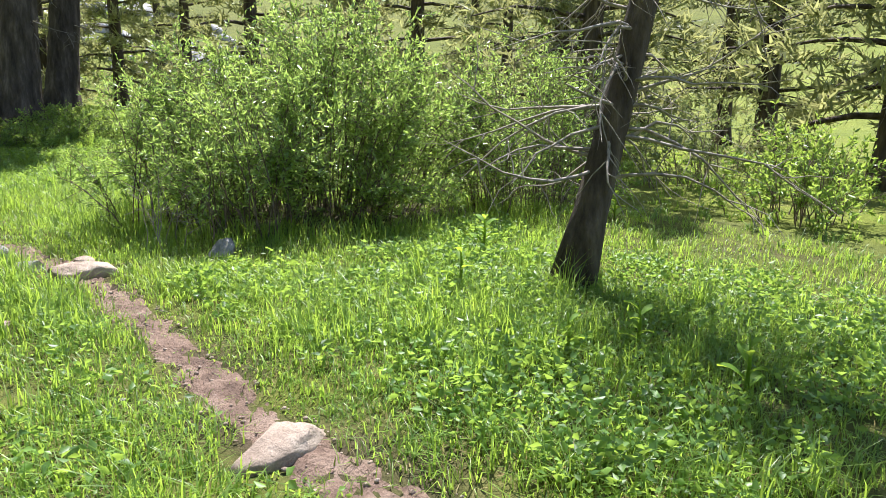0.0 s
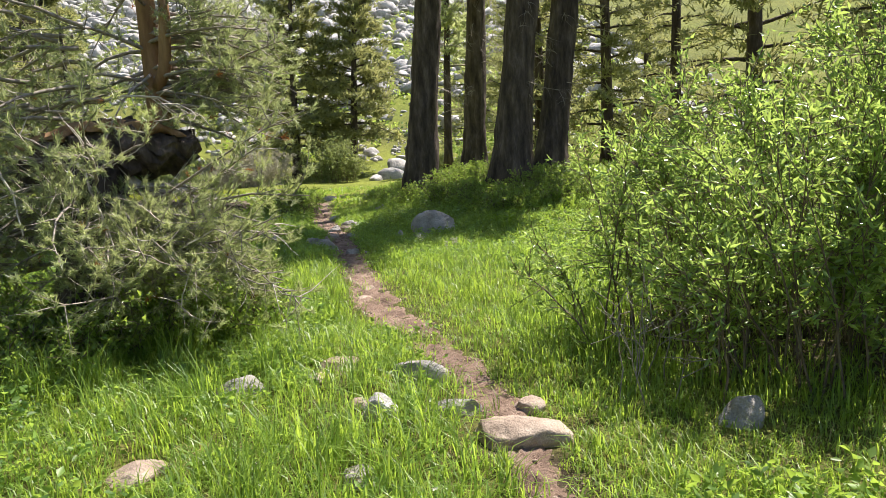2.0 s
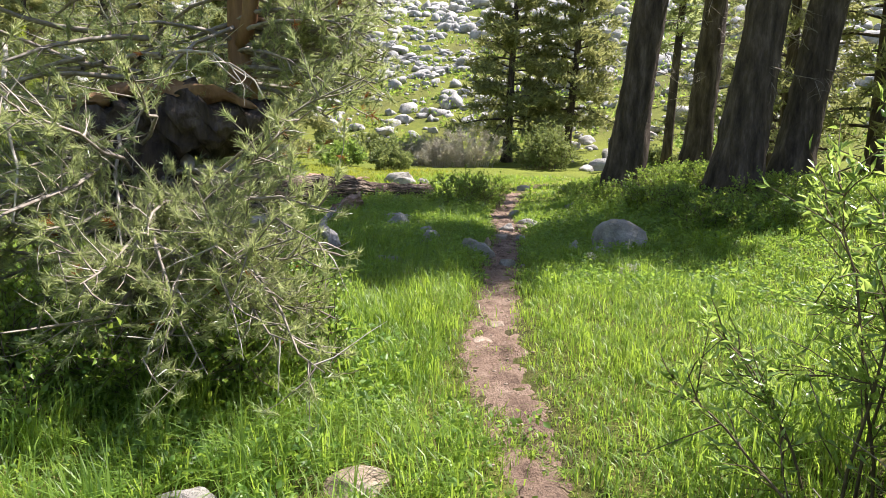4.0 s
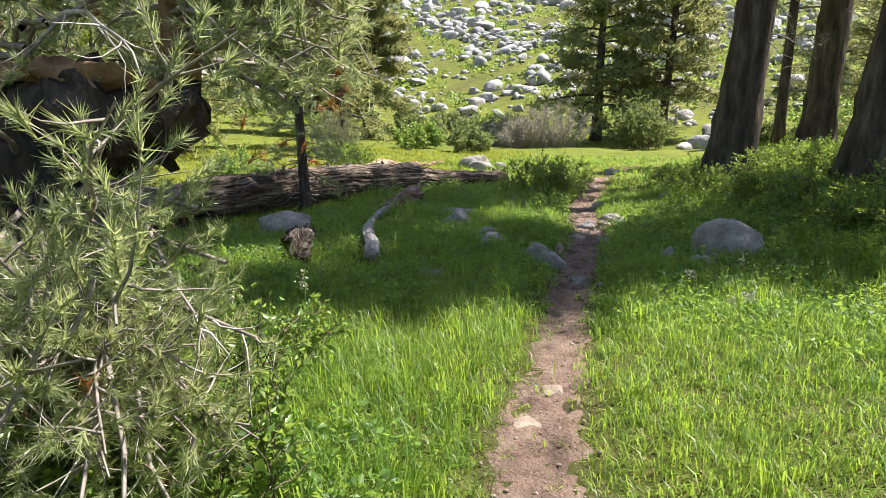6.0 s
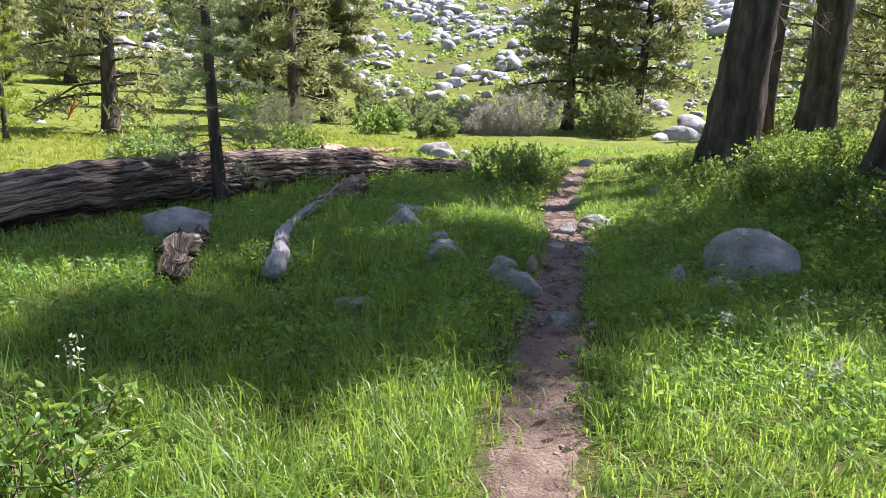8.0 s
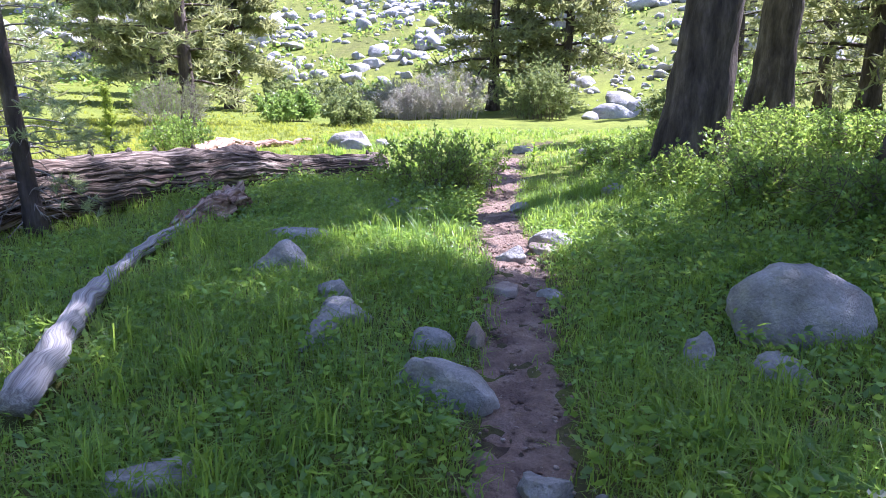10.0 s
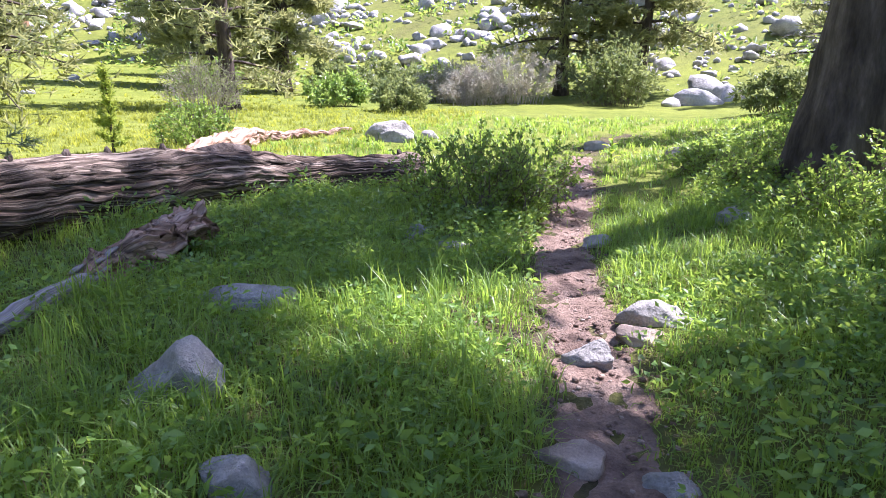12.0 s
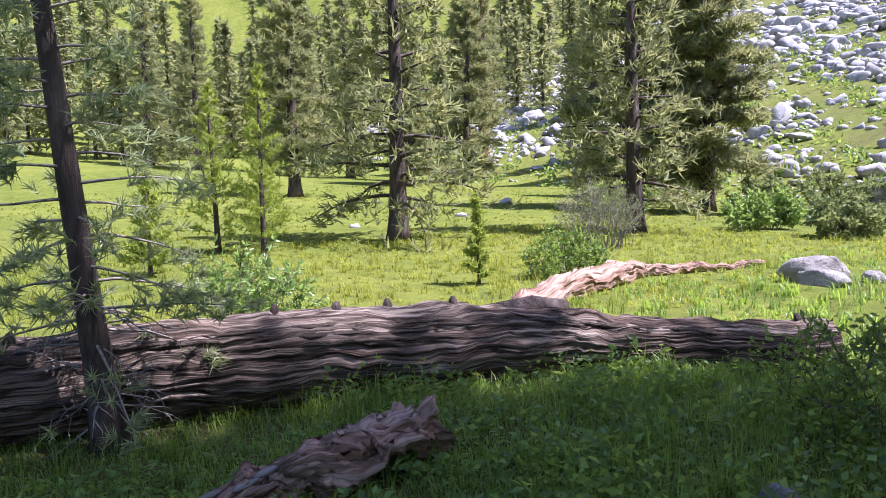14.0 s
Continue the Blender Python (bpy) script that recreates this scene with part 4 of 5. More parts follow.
# ---- the broken pine beside the path ----
def build_broken_pine():
    tree = thing("broken_pine", -1.3, 9.1, "broken pine with dark burl, bare orange trunk and drooping branches", "tree")
    loc = np.array(tree.location)
    rs = np.random.default_rng(321)
    low = np.array([(-0.5, -0.4, 0), (-0.48, -0.4, 0.5), (-0.42, -0.36, 1.0), (-0.32, -0.3, 1.5)])
    shape("trunk", *tube(low, [0.3, 0.24, 0.23, 0.27], 18, 0.12, 3, ridges=0.04), BARK, tree)
    bur = np.array([(0.5, -0.08, 1.72), (0.36, -0.12, 1.64), (0.16, -0.18, 1.6), (-0.08, -0.24, 1.62), (-0.32, -0.3, 1.62), (-0.58, -0.4, 1.58), (-0.9, -0.52, 1.5)])
    t = np.linspace(0, 6, 30)
    bur = np.stack([np.interp(t, np.arange(7), bur[:, k]) for k in range(3)], 1)
    v, f = tube(bur, np.interp(t, np.arange(7), [0.06, 0.16, 0.21, 0.24, 0.24, 0.22, 0.1]), 40, 0.22, 5, ridges=0.09)
    v = np.array([p + np.array(noise.noise_vector(Vector(p * 5))) * 0.07 + np.array(noise.noise_vector(Vector(p * 14))) * 0.035 for p in v])
    v = v + np.stack([0.03 * np.sin(v[:, 2] * 40 + v[:, 0] * 9), 0.035 * np.sin(v[:, 0] * 30 + v[:, 2] * 25), 0.04 * np.sin(v[:, 0] * 22 + v[:, 1] * 17)], 1)
    shape("burl", v, f, BARK, tree, "dark rotten splintered burl")
    top = np.array([(0.12, 0.1, 1.7), (0.08, 0.24, 2.0), (0.06, 0.26, 2.5), (0.04, 0.26, 3.2), (0.0, 0.3, 4.4), (-0.05, 0.3, 5.6)])
    shape("upper_trunk", *tube(top, [0.14, 0.1, 0.09, 0.08, 0.06, 0.03], 12, 0.08, 5, ridges=0.03), PALEBARK, tree, "bare orange-tan upper trunk")
    side = np.array([(0.1, 0.2, 2.2), (0.2, 0.14, 2.38), (0.24, 0.14, 2.8), (0.22, 0.18, 3.5)])
    shape("side_stem", *tube(side, [0.06, 0.06, 0.055, 0.03], 9, 0.08, 6), PALEBARK, tree)
    root = np.array([(-0.1, -0.3, 1.4), (0.1, -0.32, 1.26), (0.25, -0.28, 1.24), (0.42, -0.2, 1.28)])
    shape("root_limb", *tube(root, [0.05, 0.045, 0.035, 0.018], 8, 0.1, 7), PALEWOOD, tree, "bleached crooked limb")
    wood, dead, tips, ways = [], [], [], []

    def grow(start, way, ln, droop, seed, subs, r0=0.02):
        p, q = limb(start, way, ln, r0, droop, 8, 0.12, seed)
        p[:, 2] = np.maximum(p[:, 2], 0.38 + 0.05 * np.arange(8) * rs.uniform(0, 1))
        keep = [k for k in range(8) if inside(p[k])]
        if len(keep) < 4:
            return
        p, q = p[:keep[-1] + 1], q[:keep[-1] + 1]
        wood.append(tube(p, q, 4, cap=False))
        for c in range(subs):
            s = along(p, rs.uniform(0.2, 1.0) * 0.999)
            w2 = unit(unit(p[-1] - p[1]) + rs.normal(size=3) * 0.75)
            p2, q2 = limb(s, w2, rs.uniform(0.12, 0.42), 0.006, -0.3, 5, 0.15, seed * 31 + c)
            p2[:, 2] = np.maximum(p2[:, 2], 0.15)
            if not inside(p2[-1]):
                continue
            (dead if c % 6 == 0 else wood).append(tube(p2, q2, 3, cap=False))
            if c % 6:
                for g in (0.5, 1.0):
                    tips.append(along(p2, g * 0.999))
                    ways.append(unit(p2[-1] - p2[-2]) + rs.normal(size=3) * 0.25 + np.array([0, 0, 0.45]))

    def inside(q):
        """The crown keeps clear of the path: a low skirt on one side, longer boughs above."""
        x, y = q[0] + loc[0], q[1] + loc[1]
        if abs(q[2] - 1.6) < 0.2 and q[1] < -0.1:
            for ax, ay in ((0.69, -0.72), (0.43, -0.9)):
                if 0 < q[0] * ax + (q[1] + 0.25) * ay < 1.3 and abs((q[1] + 0.25) * ax - q[0] * ay) < 0.25:
                    return False
        if q[2] < 1.65:
            return (x - 0.45) * 0.76 + (y - 7.75) * 0.65 < 0
        return (x - 1.3) * 0.87 + (y - 6.9) * 0.49 < 0

    for b in range(84):
        a = rs.uniform(0, 6.28) if b % 2 else rs.uniform(-1.6, 0.6)
        z0 = rs.uniform(1.9, 4.6) if b % 3 else rs.uniform(1.9, 2.8)
        if abs(a + 1.1) < 0.4 or abs(a - 5.18) < 0.4:
            continue
        grow((0.05, 0.25, z0), (math.cos(a), math.sin(a), rs.uniform(-0.1, 0.3)), rs.uniform(1.0, 1.7) * (1 if z0 < 3 else 0.75), rs.uniform(0.3, 0.9), 4000 + b, 15)
    for b in range(34):
        a = rs.uniform(-1.1, 0.0)
        grow((-0.1 + rs.uniform(-0.5, 0.2), -0.3, rs.uniform(0.9, 1.5)), (math.cos(a), math.sin(a), rs.uniform(-0.25, 0.15)), rs.uniform(1.5, 2.6), rs.uniform(0.15, 0.5), 5000 + b, 18)
    for b in range(26):
        a = rs.uniform(-1.25, -0.45)
        grow((-0.1 + rs.uniform(-0.4, 0.3), -0.3, rs.uniform(0.55, 1.2)), (math.cos(a), math.sin(a), rs.uniform(-0.2, 0.1)), rs.uniform(1.1, 2.0), rs.uniform(0.05, 0.35), 5500 + b, 20)
    for b in range(26):
        a = rs.uniform(-3.2, -0.7)
        grow((-0.6 + rs.uniform(-0.5, 0.4), -0.4, rs.uniform(0.6, 1.5)), (math.cos(a), math.sin(a), rs.uniform(-0.25, 0.25)), rs.uniform(0.6, 1.15), rs.uniform(0.1, 0.5), 6000 + b, 16)
    for b in range(20):
        a = rs.uniform(-0.55, 0.6)
        grow((0.05, 0.2, rs.uniform(1.9, 2.7)), (math.cos(a), math.sin(a), rs.uniform(0.0, 0.3)), rs.uniform(1.0, 1.7), rs.uniform(0.2, 0.6), 8000 + b, 17)
    for b in range(36):
        a = rs.uniform(-3.9, -2.0)
        grow((-0.5 + rs.uniform(-0.4, 0.3), -0.3, rs.uniform(1.0, 2.8)), (math.cos(a), math.sin(a), rs.uniform(-0.1, 0.3)), rs.uniform(0.9, 1.6), rs.uniform(0.2, 0.7), 7000 + b, 16)
    for k, (a, b, r) in enumerate([((-0.55, -0.35, 1.7), (0.15, -1.25, 0.75), 0.016), ((-1.3, -0.5, 2.15), (-0.5, -1.3, 1.05), 0.018), ((-0.2, -0.3, 2.05), (0.8, -0.8, 1.8), 0.012)]):
        t = np.linspace(0, 1, 12)[:, None]
        p = np.array(a) * (1 - t) + np.array(b) * t + np.array([0, 0, 0.14]) * np.sin(t * 3.14) + rs.normal(size=(12, 3)) * 0.012
        shape("dead_bough", *tube(p, np.linspace(r, r * 0.3, 12), 8, 0.15, k), PALEWOOD, tree, "bare bleached bough")
        for c in range(8):
            q0 = along(p, rs.uniform(0.25, 1.0) * 0.999)
            p2, q2 = limb(q0, unit(p[-1] - p[0]) + rs.normal(size=3) * 0.7, rs.uniform(0.15, 0.5), 0.006, 0.5, 6, 0.2, 9000 + k * 40 + c)
            dead.append(tube(p2, q2, 3, cap=False))
    lip = np.array([(0.42, -0.2, 1.76), (0.2, -0.3, 1.8), (-0.05, -0.36, 1.82), (-0.3, -0.42, 1.83), (-0.6, -0.5, 1.78), (-0.85, -0.58, 1.68)])
    t = np.linspace(0, 5, 24)
    lip = np.stack([np.interp(t, np.arange(6), lip[:, k]) for k in range(3)], 1)
    v, f = tube(lip, np.interp(t, np.arange(6), [0.01, 0.045, 0.06, 0.04, 0.06, 0.01]), 18, 0.4, 8, ridges=0.25)
    v = np.array([p + np.array(noise.noise_vector(Vector(p * 6))) * 0.06 + np.array(noise.noise_vector(Vector(p * 17))) * 0.03 for p in v])
    shape("weathered_lip", v, f, PALEBARK, tree, "pale weathered wood along the top of the burl")
    tagged(shape("branchwork", *joined(wood), TWIG, tree), kind="stuff")
    tagged(shape("dead_twig_growth", *joined(dead), PALEWOOD, tree, "bare bleached twigs"), kind="stuff")
    shape("needles", *needles(np.array(tips), np.array(ways), 46, 0.066, 0.0048, 0.8, 0.4, 1.2), NEEDLE, tree, smooth=False)
    pick = rs.choice(len(tips), 50)
    shape("rusty_needles", *needles(np.array(tips)[pick] * (1, 1, 0.7), np.array(ways)[pick], 20, 0.07, 0.006), RUST, tree, "rust-red dead needle clumps", smooth=False)


build_broken_pine()


# ---- fallen wood ----
def fallen(name, pts, radii, label, material, sides=40, ridges=0.05, rough=0.05, seed=1, steps=70, category="log", part_name="log_body"):
    pts, radii = np.asarray(pts, float), np.asarray(radii, float)
    t = np.linspace(0, len(pts) - 1, steps)
    k = np.arange(len(pts))
    line = np.stack([np.interp(t, k, pts[:, i]) for i in range(3)], 1)
    for _ in range(4):
        line[1:-1] = (line[:-2] + line[1:-1] * 2 + line[2:]) / 4
    rad = np.interp(t, k, radii)
    log = thing(name, *line[len(line) // 2][:2], label, category, z=0.0)
    line = line - np.array(log.location)
    v, f = tube(line, rad, sides, rough, seed, freq=0.3)
    rs = np.random.default_rng(seed)
    th = np.linspace(0, 2 * np.pi, sides, endpoint=False)[None, :]
    i = np.arange(steps)[:, None]
    wave = 0.5 * np.sin(i * 6.0 / steps + rs.uniform(0, 6)) + 0.25 * np.sin(i * 19.0 / steps + th)
    cut = np.zeros((steps, sides))
    for k in range(80):
        c, w = rs.uniform(0, 6.28), rs.uniform(0.012, 0.035)
        a, b = rs.uniform(-0.2, 0.8) * steps, rs.uniform(0.15, 0.6) * steps
        d = np.angle(np.exp(1j * (th + wave * 0.16 - c)))
        cut += np.exp(-(d / w) ** 2) * smooth(a, a + 6, i) * (1 - smooth(a + b, a + b + 6, i))
    rad2 = rad[:, None] * ridges * (cut - 0.25 * np.sin(th * 23 + wave * 2.5))
    ring = v[:steps * sides].reshape(steps, sides, 3)
    ring -= unit(ring - line[:, None, :]) * rad2[..., None]
    body = add_grain(shape(part_name, v, f, material, log), steps, sides, float(np.linalg.norm(line[-1] - line[0])) / steps)
    return log, line, rad, body


def log_axis(x, y, r, sink=0.12):
    return (x, y, float(land(x, y)) + r * (1 - sink))


LOG = [(-5.9, 12.8, 0.30), (-5.85, 14.0, 0.33), (-5.8, 15.0, 0.35), (-5.72, 16.0, 0.36), (-5.55, 16.9, 0.36), (-5.25, 17.9, 0.36), (-4.85, 18.9, 0.34), (-4.5, 19.7, 0.31), (-4.2, 20.2, 0.25), (-3.65, 20.9, 0.23), (-3.0, 21.7, 0.21)]
log, line, rad, body = fallen("fallen_log", [log_axis(*p) for p in LOG], [p[2] for p in LOG], "long weathered brown log with furrowed grain lying in grass", LOGWOOD, 200, 0.08, 0.035, 3, 140)
roughen(body, (5, 0.035), (16, 0.014))
rs_log = np.random.default_rng(55)
for k, u in enumerate((0.3, 0.39, 0.48, 0.52, 0.57, 0.62, 0.98)):
    c = along(line, u)
    r = float(np.interp(u, np.linspace(0, 1, len(rad)), rad))
    w = unit(np.array([rs_log.uniform(-0.3, 0.3), rs_log.uniform(-0.2, 0.2), 1.0]))
    shape("branch_stub", *tube([c + w * r * 0.8, c + w * (r + 0.03), c + w * (r + 0.07)], [0.05, 0.035, 0.015], 9, 0.2, k), BARK, log)
d = unit(line[104] - line[98])
c = along(line, 0.70) + np.array([-0.05, 0.05, 0.26])
shape("torn_limb", *tube([c - d * 0.4 - np.array([0, 0, 0.1]), c, c + d * 0.3 + np.array([0, 0, 0.03])], [0.12, 0.12, 0.06], 12, 0.2, 4, ridges=0.06), BARK, log)
for k in range(60):
    u, a = rs_log.uniform(0.1, 0.95), rs_log.uniform(-2.6, 0.6)
    i = int(u * (len(line) - 14))
    seg = line[i:i + 12]
    r = rad[i:i + 12]
    t = unit(seg[-1] - seg[0])
    s = unit(np.cross(t, (0, 0, 1)))
    n = np.cross(s, t)
    off = (math.cos(a) * s + math.sin(a + 1.2) * n)
    off = unit(off)
    p = seg + off * (r[:, None] * 1.0) + rs_log.normal(size=(12, 3)) * 0.004
    add_grain(shape("bark_ridge", *tube(p, np.sin(np.linspace(0.1, 3.04, 12)) * rs_log.uniform(0.012, 0.026), 5, 0.2, k), LOGWOOD, log), 12, 5, 0.08)

BRANCH = [(-2.05, 13.08, 0.078), (-2.22, 13.45, 0.08), (-2.48, 13.91, 0.074), (-2.82, 14.5, 0.068), (-3.14, 15.2, 0.055), (-3.38, 16.0, 0.05), (-3.5, 16.7, 0.05)]
stick, line, rad, body = fallen("fallen_branch", [log_axis(x, y, r, -0.7) for x, y, r in BRANCH], [p[2] for p in BRANCH], "bleached grey fallen branch lying in shaded grass", GREYWOOD, 40, 0.12, 0.12, 8, 50, "branch", "branch_body")
roughen(body, (5, 0.035), (18, 0.012))
CHUNK = [(-3.5, 16.5, 0.07), (-3.52, 16.95, 0.11), (-3.53, 17.4, 0.15), (-3.56, 17.9, 0.14)]
chunk, line, rad, body = fallen("rotten_log_end", [log_axis(x, y, r, -0.1) for x, y, r in CHUNK], [p[2] for p in CHUNK], "splintered reddish rotten log end with peeling bark", REDWOOD, 60, 0.28, 0.2, 9, 60, "log")
roughen(body, (4, 0.10), (11, 0.06), (28, 0.025))
for k in range(16):
    i, a = int(rs_log.integers(2, 18)), rs_log.uniform(-0.3, 3.4)
    seg = line[i:i + 7] + np.array([0, 0, 0])
    t = unit(seg[-1] - seg[0])
    s = unit(np.cross(t, (0, 0, 1)))
    off = math.cos(a) * s + math.sin(a) * np.cross(s, t)
    add_grain(shape("bark_flake", *tube(seg + off * rad[i:i + 7, None] * 1.02, [0.008, 0.016, 0.02, 0.022, 0.018, 0.014, 0.006], 5, 0.3, k), REDWOOD if k % 3 else GREYWOOD, chunk), 7, 5, 0.07)
SECOND = [(-6.4, 21.3, 0.17), (-6.9, 22.8, 0.22), (-7.4, 24.4, 0.2), (-7.6, 25.6, 0.13), (-7.35, 26.8, 0.08), (-7.0, 28.2, 0.06)]
second, line, rad, body = fallen("split_log", [log_axis(x, y, r, 0.35) for x, y, r in SECOND], [p[2] for p in SECOND], "sunlit orange-pink split log behind the large log", REDWOOD, 60, 0.2, 0.15, 12, 70)
roughen(body, (3, 0.08), (10, 0.04), (24, 0.015))
OLD = [(-2.75, 12.75, 0.09), (-3.0, 13.1, 0.12), (-3.25, 13.5, 0.12), (-3.4, 13.9, 0.1)]
old, line, rad, body = fallen("rotten_stump", [log_axis(x, y, r, -0.1) for x, y, r in OLD], [p[2] for p in OLD], "crumbling brown rotten wood in shaded grass", LOGWOOD, 40, 0.3, 0.25, 15, 24, "log")
roughen(body, (4, 0.10), (11, 0.06), (28, 0.02))


# ---- broad-leaved lilies and flower stalks ----
def lily(x, y, h, n, label, seed):
    plant = thing("corn_lily", x, y, label, "plant", "broad-leaved plants")
    rs = np.random.default_rng(seed)
    shape("stalk", *tube([(0, 0, 0), (0.01, 0, h * 0.6), (0.0, 0.01, h)], [0.012, 0.01, 0.004], 6), LILY, plant)
    for k in range(n):
        a, u = k * 2.4 + rs.uniform(-0.3, 0.3), 0.15 + 0.75 * k / n
        ln = h * rs.uniform(0.4, 0.6) * (1.1 - 0.5 * u)
        t = np.linspace(0, 1, 6)
        out = np.array([math.cos(a), math.sin(a), 0])
        rib = np.array([0, 0, h * u]) + out * (t * ln * 0.75)[:, None] + np.array([0, 0, 1]) * (ln * (0.9 * t - 0.55 * t * t))[:, None]
        side = np.array([-out[1], out[0], 0])
        wd = (np.sin(np.pi * np.clip(t * 0.92 + 0.06, 0, 1)) * ln * 0.2)[:, None]
        v = np.concatenate([rib - side * wd + (0, 0, 0.012), rib, rib + side * wd + (0, 0, 0.012)])
        f = [(i, i + 1, 7 + i) for i in range(5)] + [(i, 7 + i, 6 + i) for i in range(5)] + [(6 + i, 7 + i, 13 + i) for i in range(5)] + [(6 + i, 13 + i, 12 + i) for i in range(5)]
        shape("leaf", v, f, LILY, plant)
    return plant


for k, (x, y, h, n) in enumerate([(3.42, 3.5, 0.44, 5), (4.6, 4.4, 0.42, 8), (6.5, 4.6, 0.55, 10), (6.9, 4.5, 0.42, 8), (2.95, 14.3, 0.4, 9), (2.75, 14.5, 0.3, 7), (-0.75, 24.7, 0.5, 9),
                                  (3.4, 2.0, 0.35, 7), (3.0, 2.2, 0.3, 6), (3.25, 1.3, 0.35, 6)]):
    lily(x, y, h, n, "broad-leaved pale green plant standing in grass", 400 + k)


def stalk(x, y, h, seed):
    plant = thing("flower_stalk", x, y, "slender stalk with small pale flower heads in grass", "flower", "flower stalks")
    rs = np.random.default_rng(seed)
    shape("stem", *tube([(0, 0, 0), (0.015, 0, h * 0.5), (0.0, 0.02, h)], [0.004, 0.003, 0.002], 4), GRASS, plant)
    n = 34
    u = rs.uniform(0.72, 1.0, n)[:, None]
    base = np.concatenate([rs.normal(size=(n, 2)) * 0.016, u * h], 1)
    shape("flower_head", *leaves(base, rs.normal(size=(n, 3)), 0.022, 0.014), FLOWER, plant, smooth=False)


for k, (x, y, h) in enumerate([(-1.15, 10.3, 0.62), (-1.75, 10.2, 0.5), (-1.9, 10.35, 0.45), (-1.6, 10.1, 0.5), (-0.85, 10.0, 0.3), (1.3, 12.7, 0.28), (1.75, 12.85, 0.45), (1.35, 12.9, 0.24), (1.75, 11.95, 0.3), (1.65, 12.0, 0.25), (1.8, 12.1, 0.28)]):
    stalk(x, y, h, 500 + k)


bush("leafy_sprig", -0.45, 8.85, 0.24, 0.2, 0.85, 0, "bright green leafy sprig standing in grass under the pine", "shrub", 10, 9, 9, (0.05, 0.45), 610, WILLOW, low=0.5, thick=0.005, inner=0.15)


def small_flower(x, y, h, seed):
    plant = thing("small_flower", x, y, "tiny white flower on a thin stem in dry grass", "flower", "tiny white flowers")
    rs = np.random.default_rng(seed)
    shape("stem", *tube([(0, 0, 0), (0.01, 0, h * 0.6), (0.012, 0.006, h)], [0.002, 0.0016, 0.0012], 4), GRASS, plant)
    a = np.arange(5) * 1.2566 + rs.uniform(0, 1)
    centre = np.repeat(np.array([[0.012, 0.006, h]]), 5, 0)
    shape("bloom", *leaves(centre, np.stack([np.cos(a), np.sin(a), np.full(5, 0.3)], 1), 0.017, 0.012), FLOWER, plant, smooth=False)


for k, (x, y) in enumerate([(0.1, 4.1), (0.27, 4.22), (0.22, 4.02), (0.9, 3.1), (-0.5, 4.6), (1.0, 5.2)]):
    small_flower(x, y, 0.13 + 0.02 * (k % 3), 620 + k)


# ---- grass and herbs ----
def clear_of(x, y, edge=0.02):
    """Points off the trail and off the stones."""
    w = np.interp(y, TRAIL_Y, TRAIL_W) * 0.5
    d = np.abs(x - trail_x(y))
    keep = d > w + edge - 0.05 + rng.normal(size=len(x)) * 0.06
    keep |= (np.abs(y - 7.7) < 0.7) & (wobble(x, y, 2.4) + 0.5 * wobble(x, y, 6.0) > 0.1) & (rng.uniform(size=len(x)) < 0.75)
    keep |= (y < 12) & (rng.uniform(size=len(x)) < 0.05)
    for rx, ry, rr in ROCKS:
        if -10 < rx < 8 and ry < 30:
            keep &= (x - rx) ** 2 + (y - ry) ** 2 > (rr * (0.95 if ry < 8 else 0.6)) ** 2
    bare = np.exp(-((x + 0.7) / 0.5) ** 2 - ((y - 16.9) / 0.3) ** 2) + 0.65 * np.exp(-((x - 0.5) / 0.6) ** 2 - ((y - 6.4) / 0.8) ** 2)
    beside = np.abs(x - np.interp(y, [13.0, 14.5, 15.2, 16.0, 16.7, 17.9], [-2.02, -2.82, -3.14, -3.38, -3.5, -3.56]))
    bare = np.maximum(bare, (beside < 0.14) & (y > 12.95) & (y < 17.9))
    bare = np.maximum(bare, np.maximum(0.9 * under_willow(x, y), 0.8 * worn(x, y)))
    return keep & (rng.uniform(size=len(x)) > bare * 0.85)


def scatter(n, x0, x1, y0, y1, near, far_density):
    """Random places, thinner with the distance from the trail."""
    x, y = rng.uniform(x0, x1, n), rng.uniform(y0, y1, n)
    d = np.abs(x - trail_x(y))
    p = np.where(d < near, 1.0, np.maximum(far_density, np.exp(-(d - near) / 2.5)))
    k = rng.uniform(size=n) < p
    x, y = x[k], y[k]
    k = clear_of(x, y)
    return x[k], y[k]


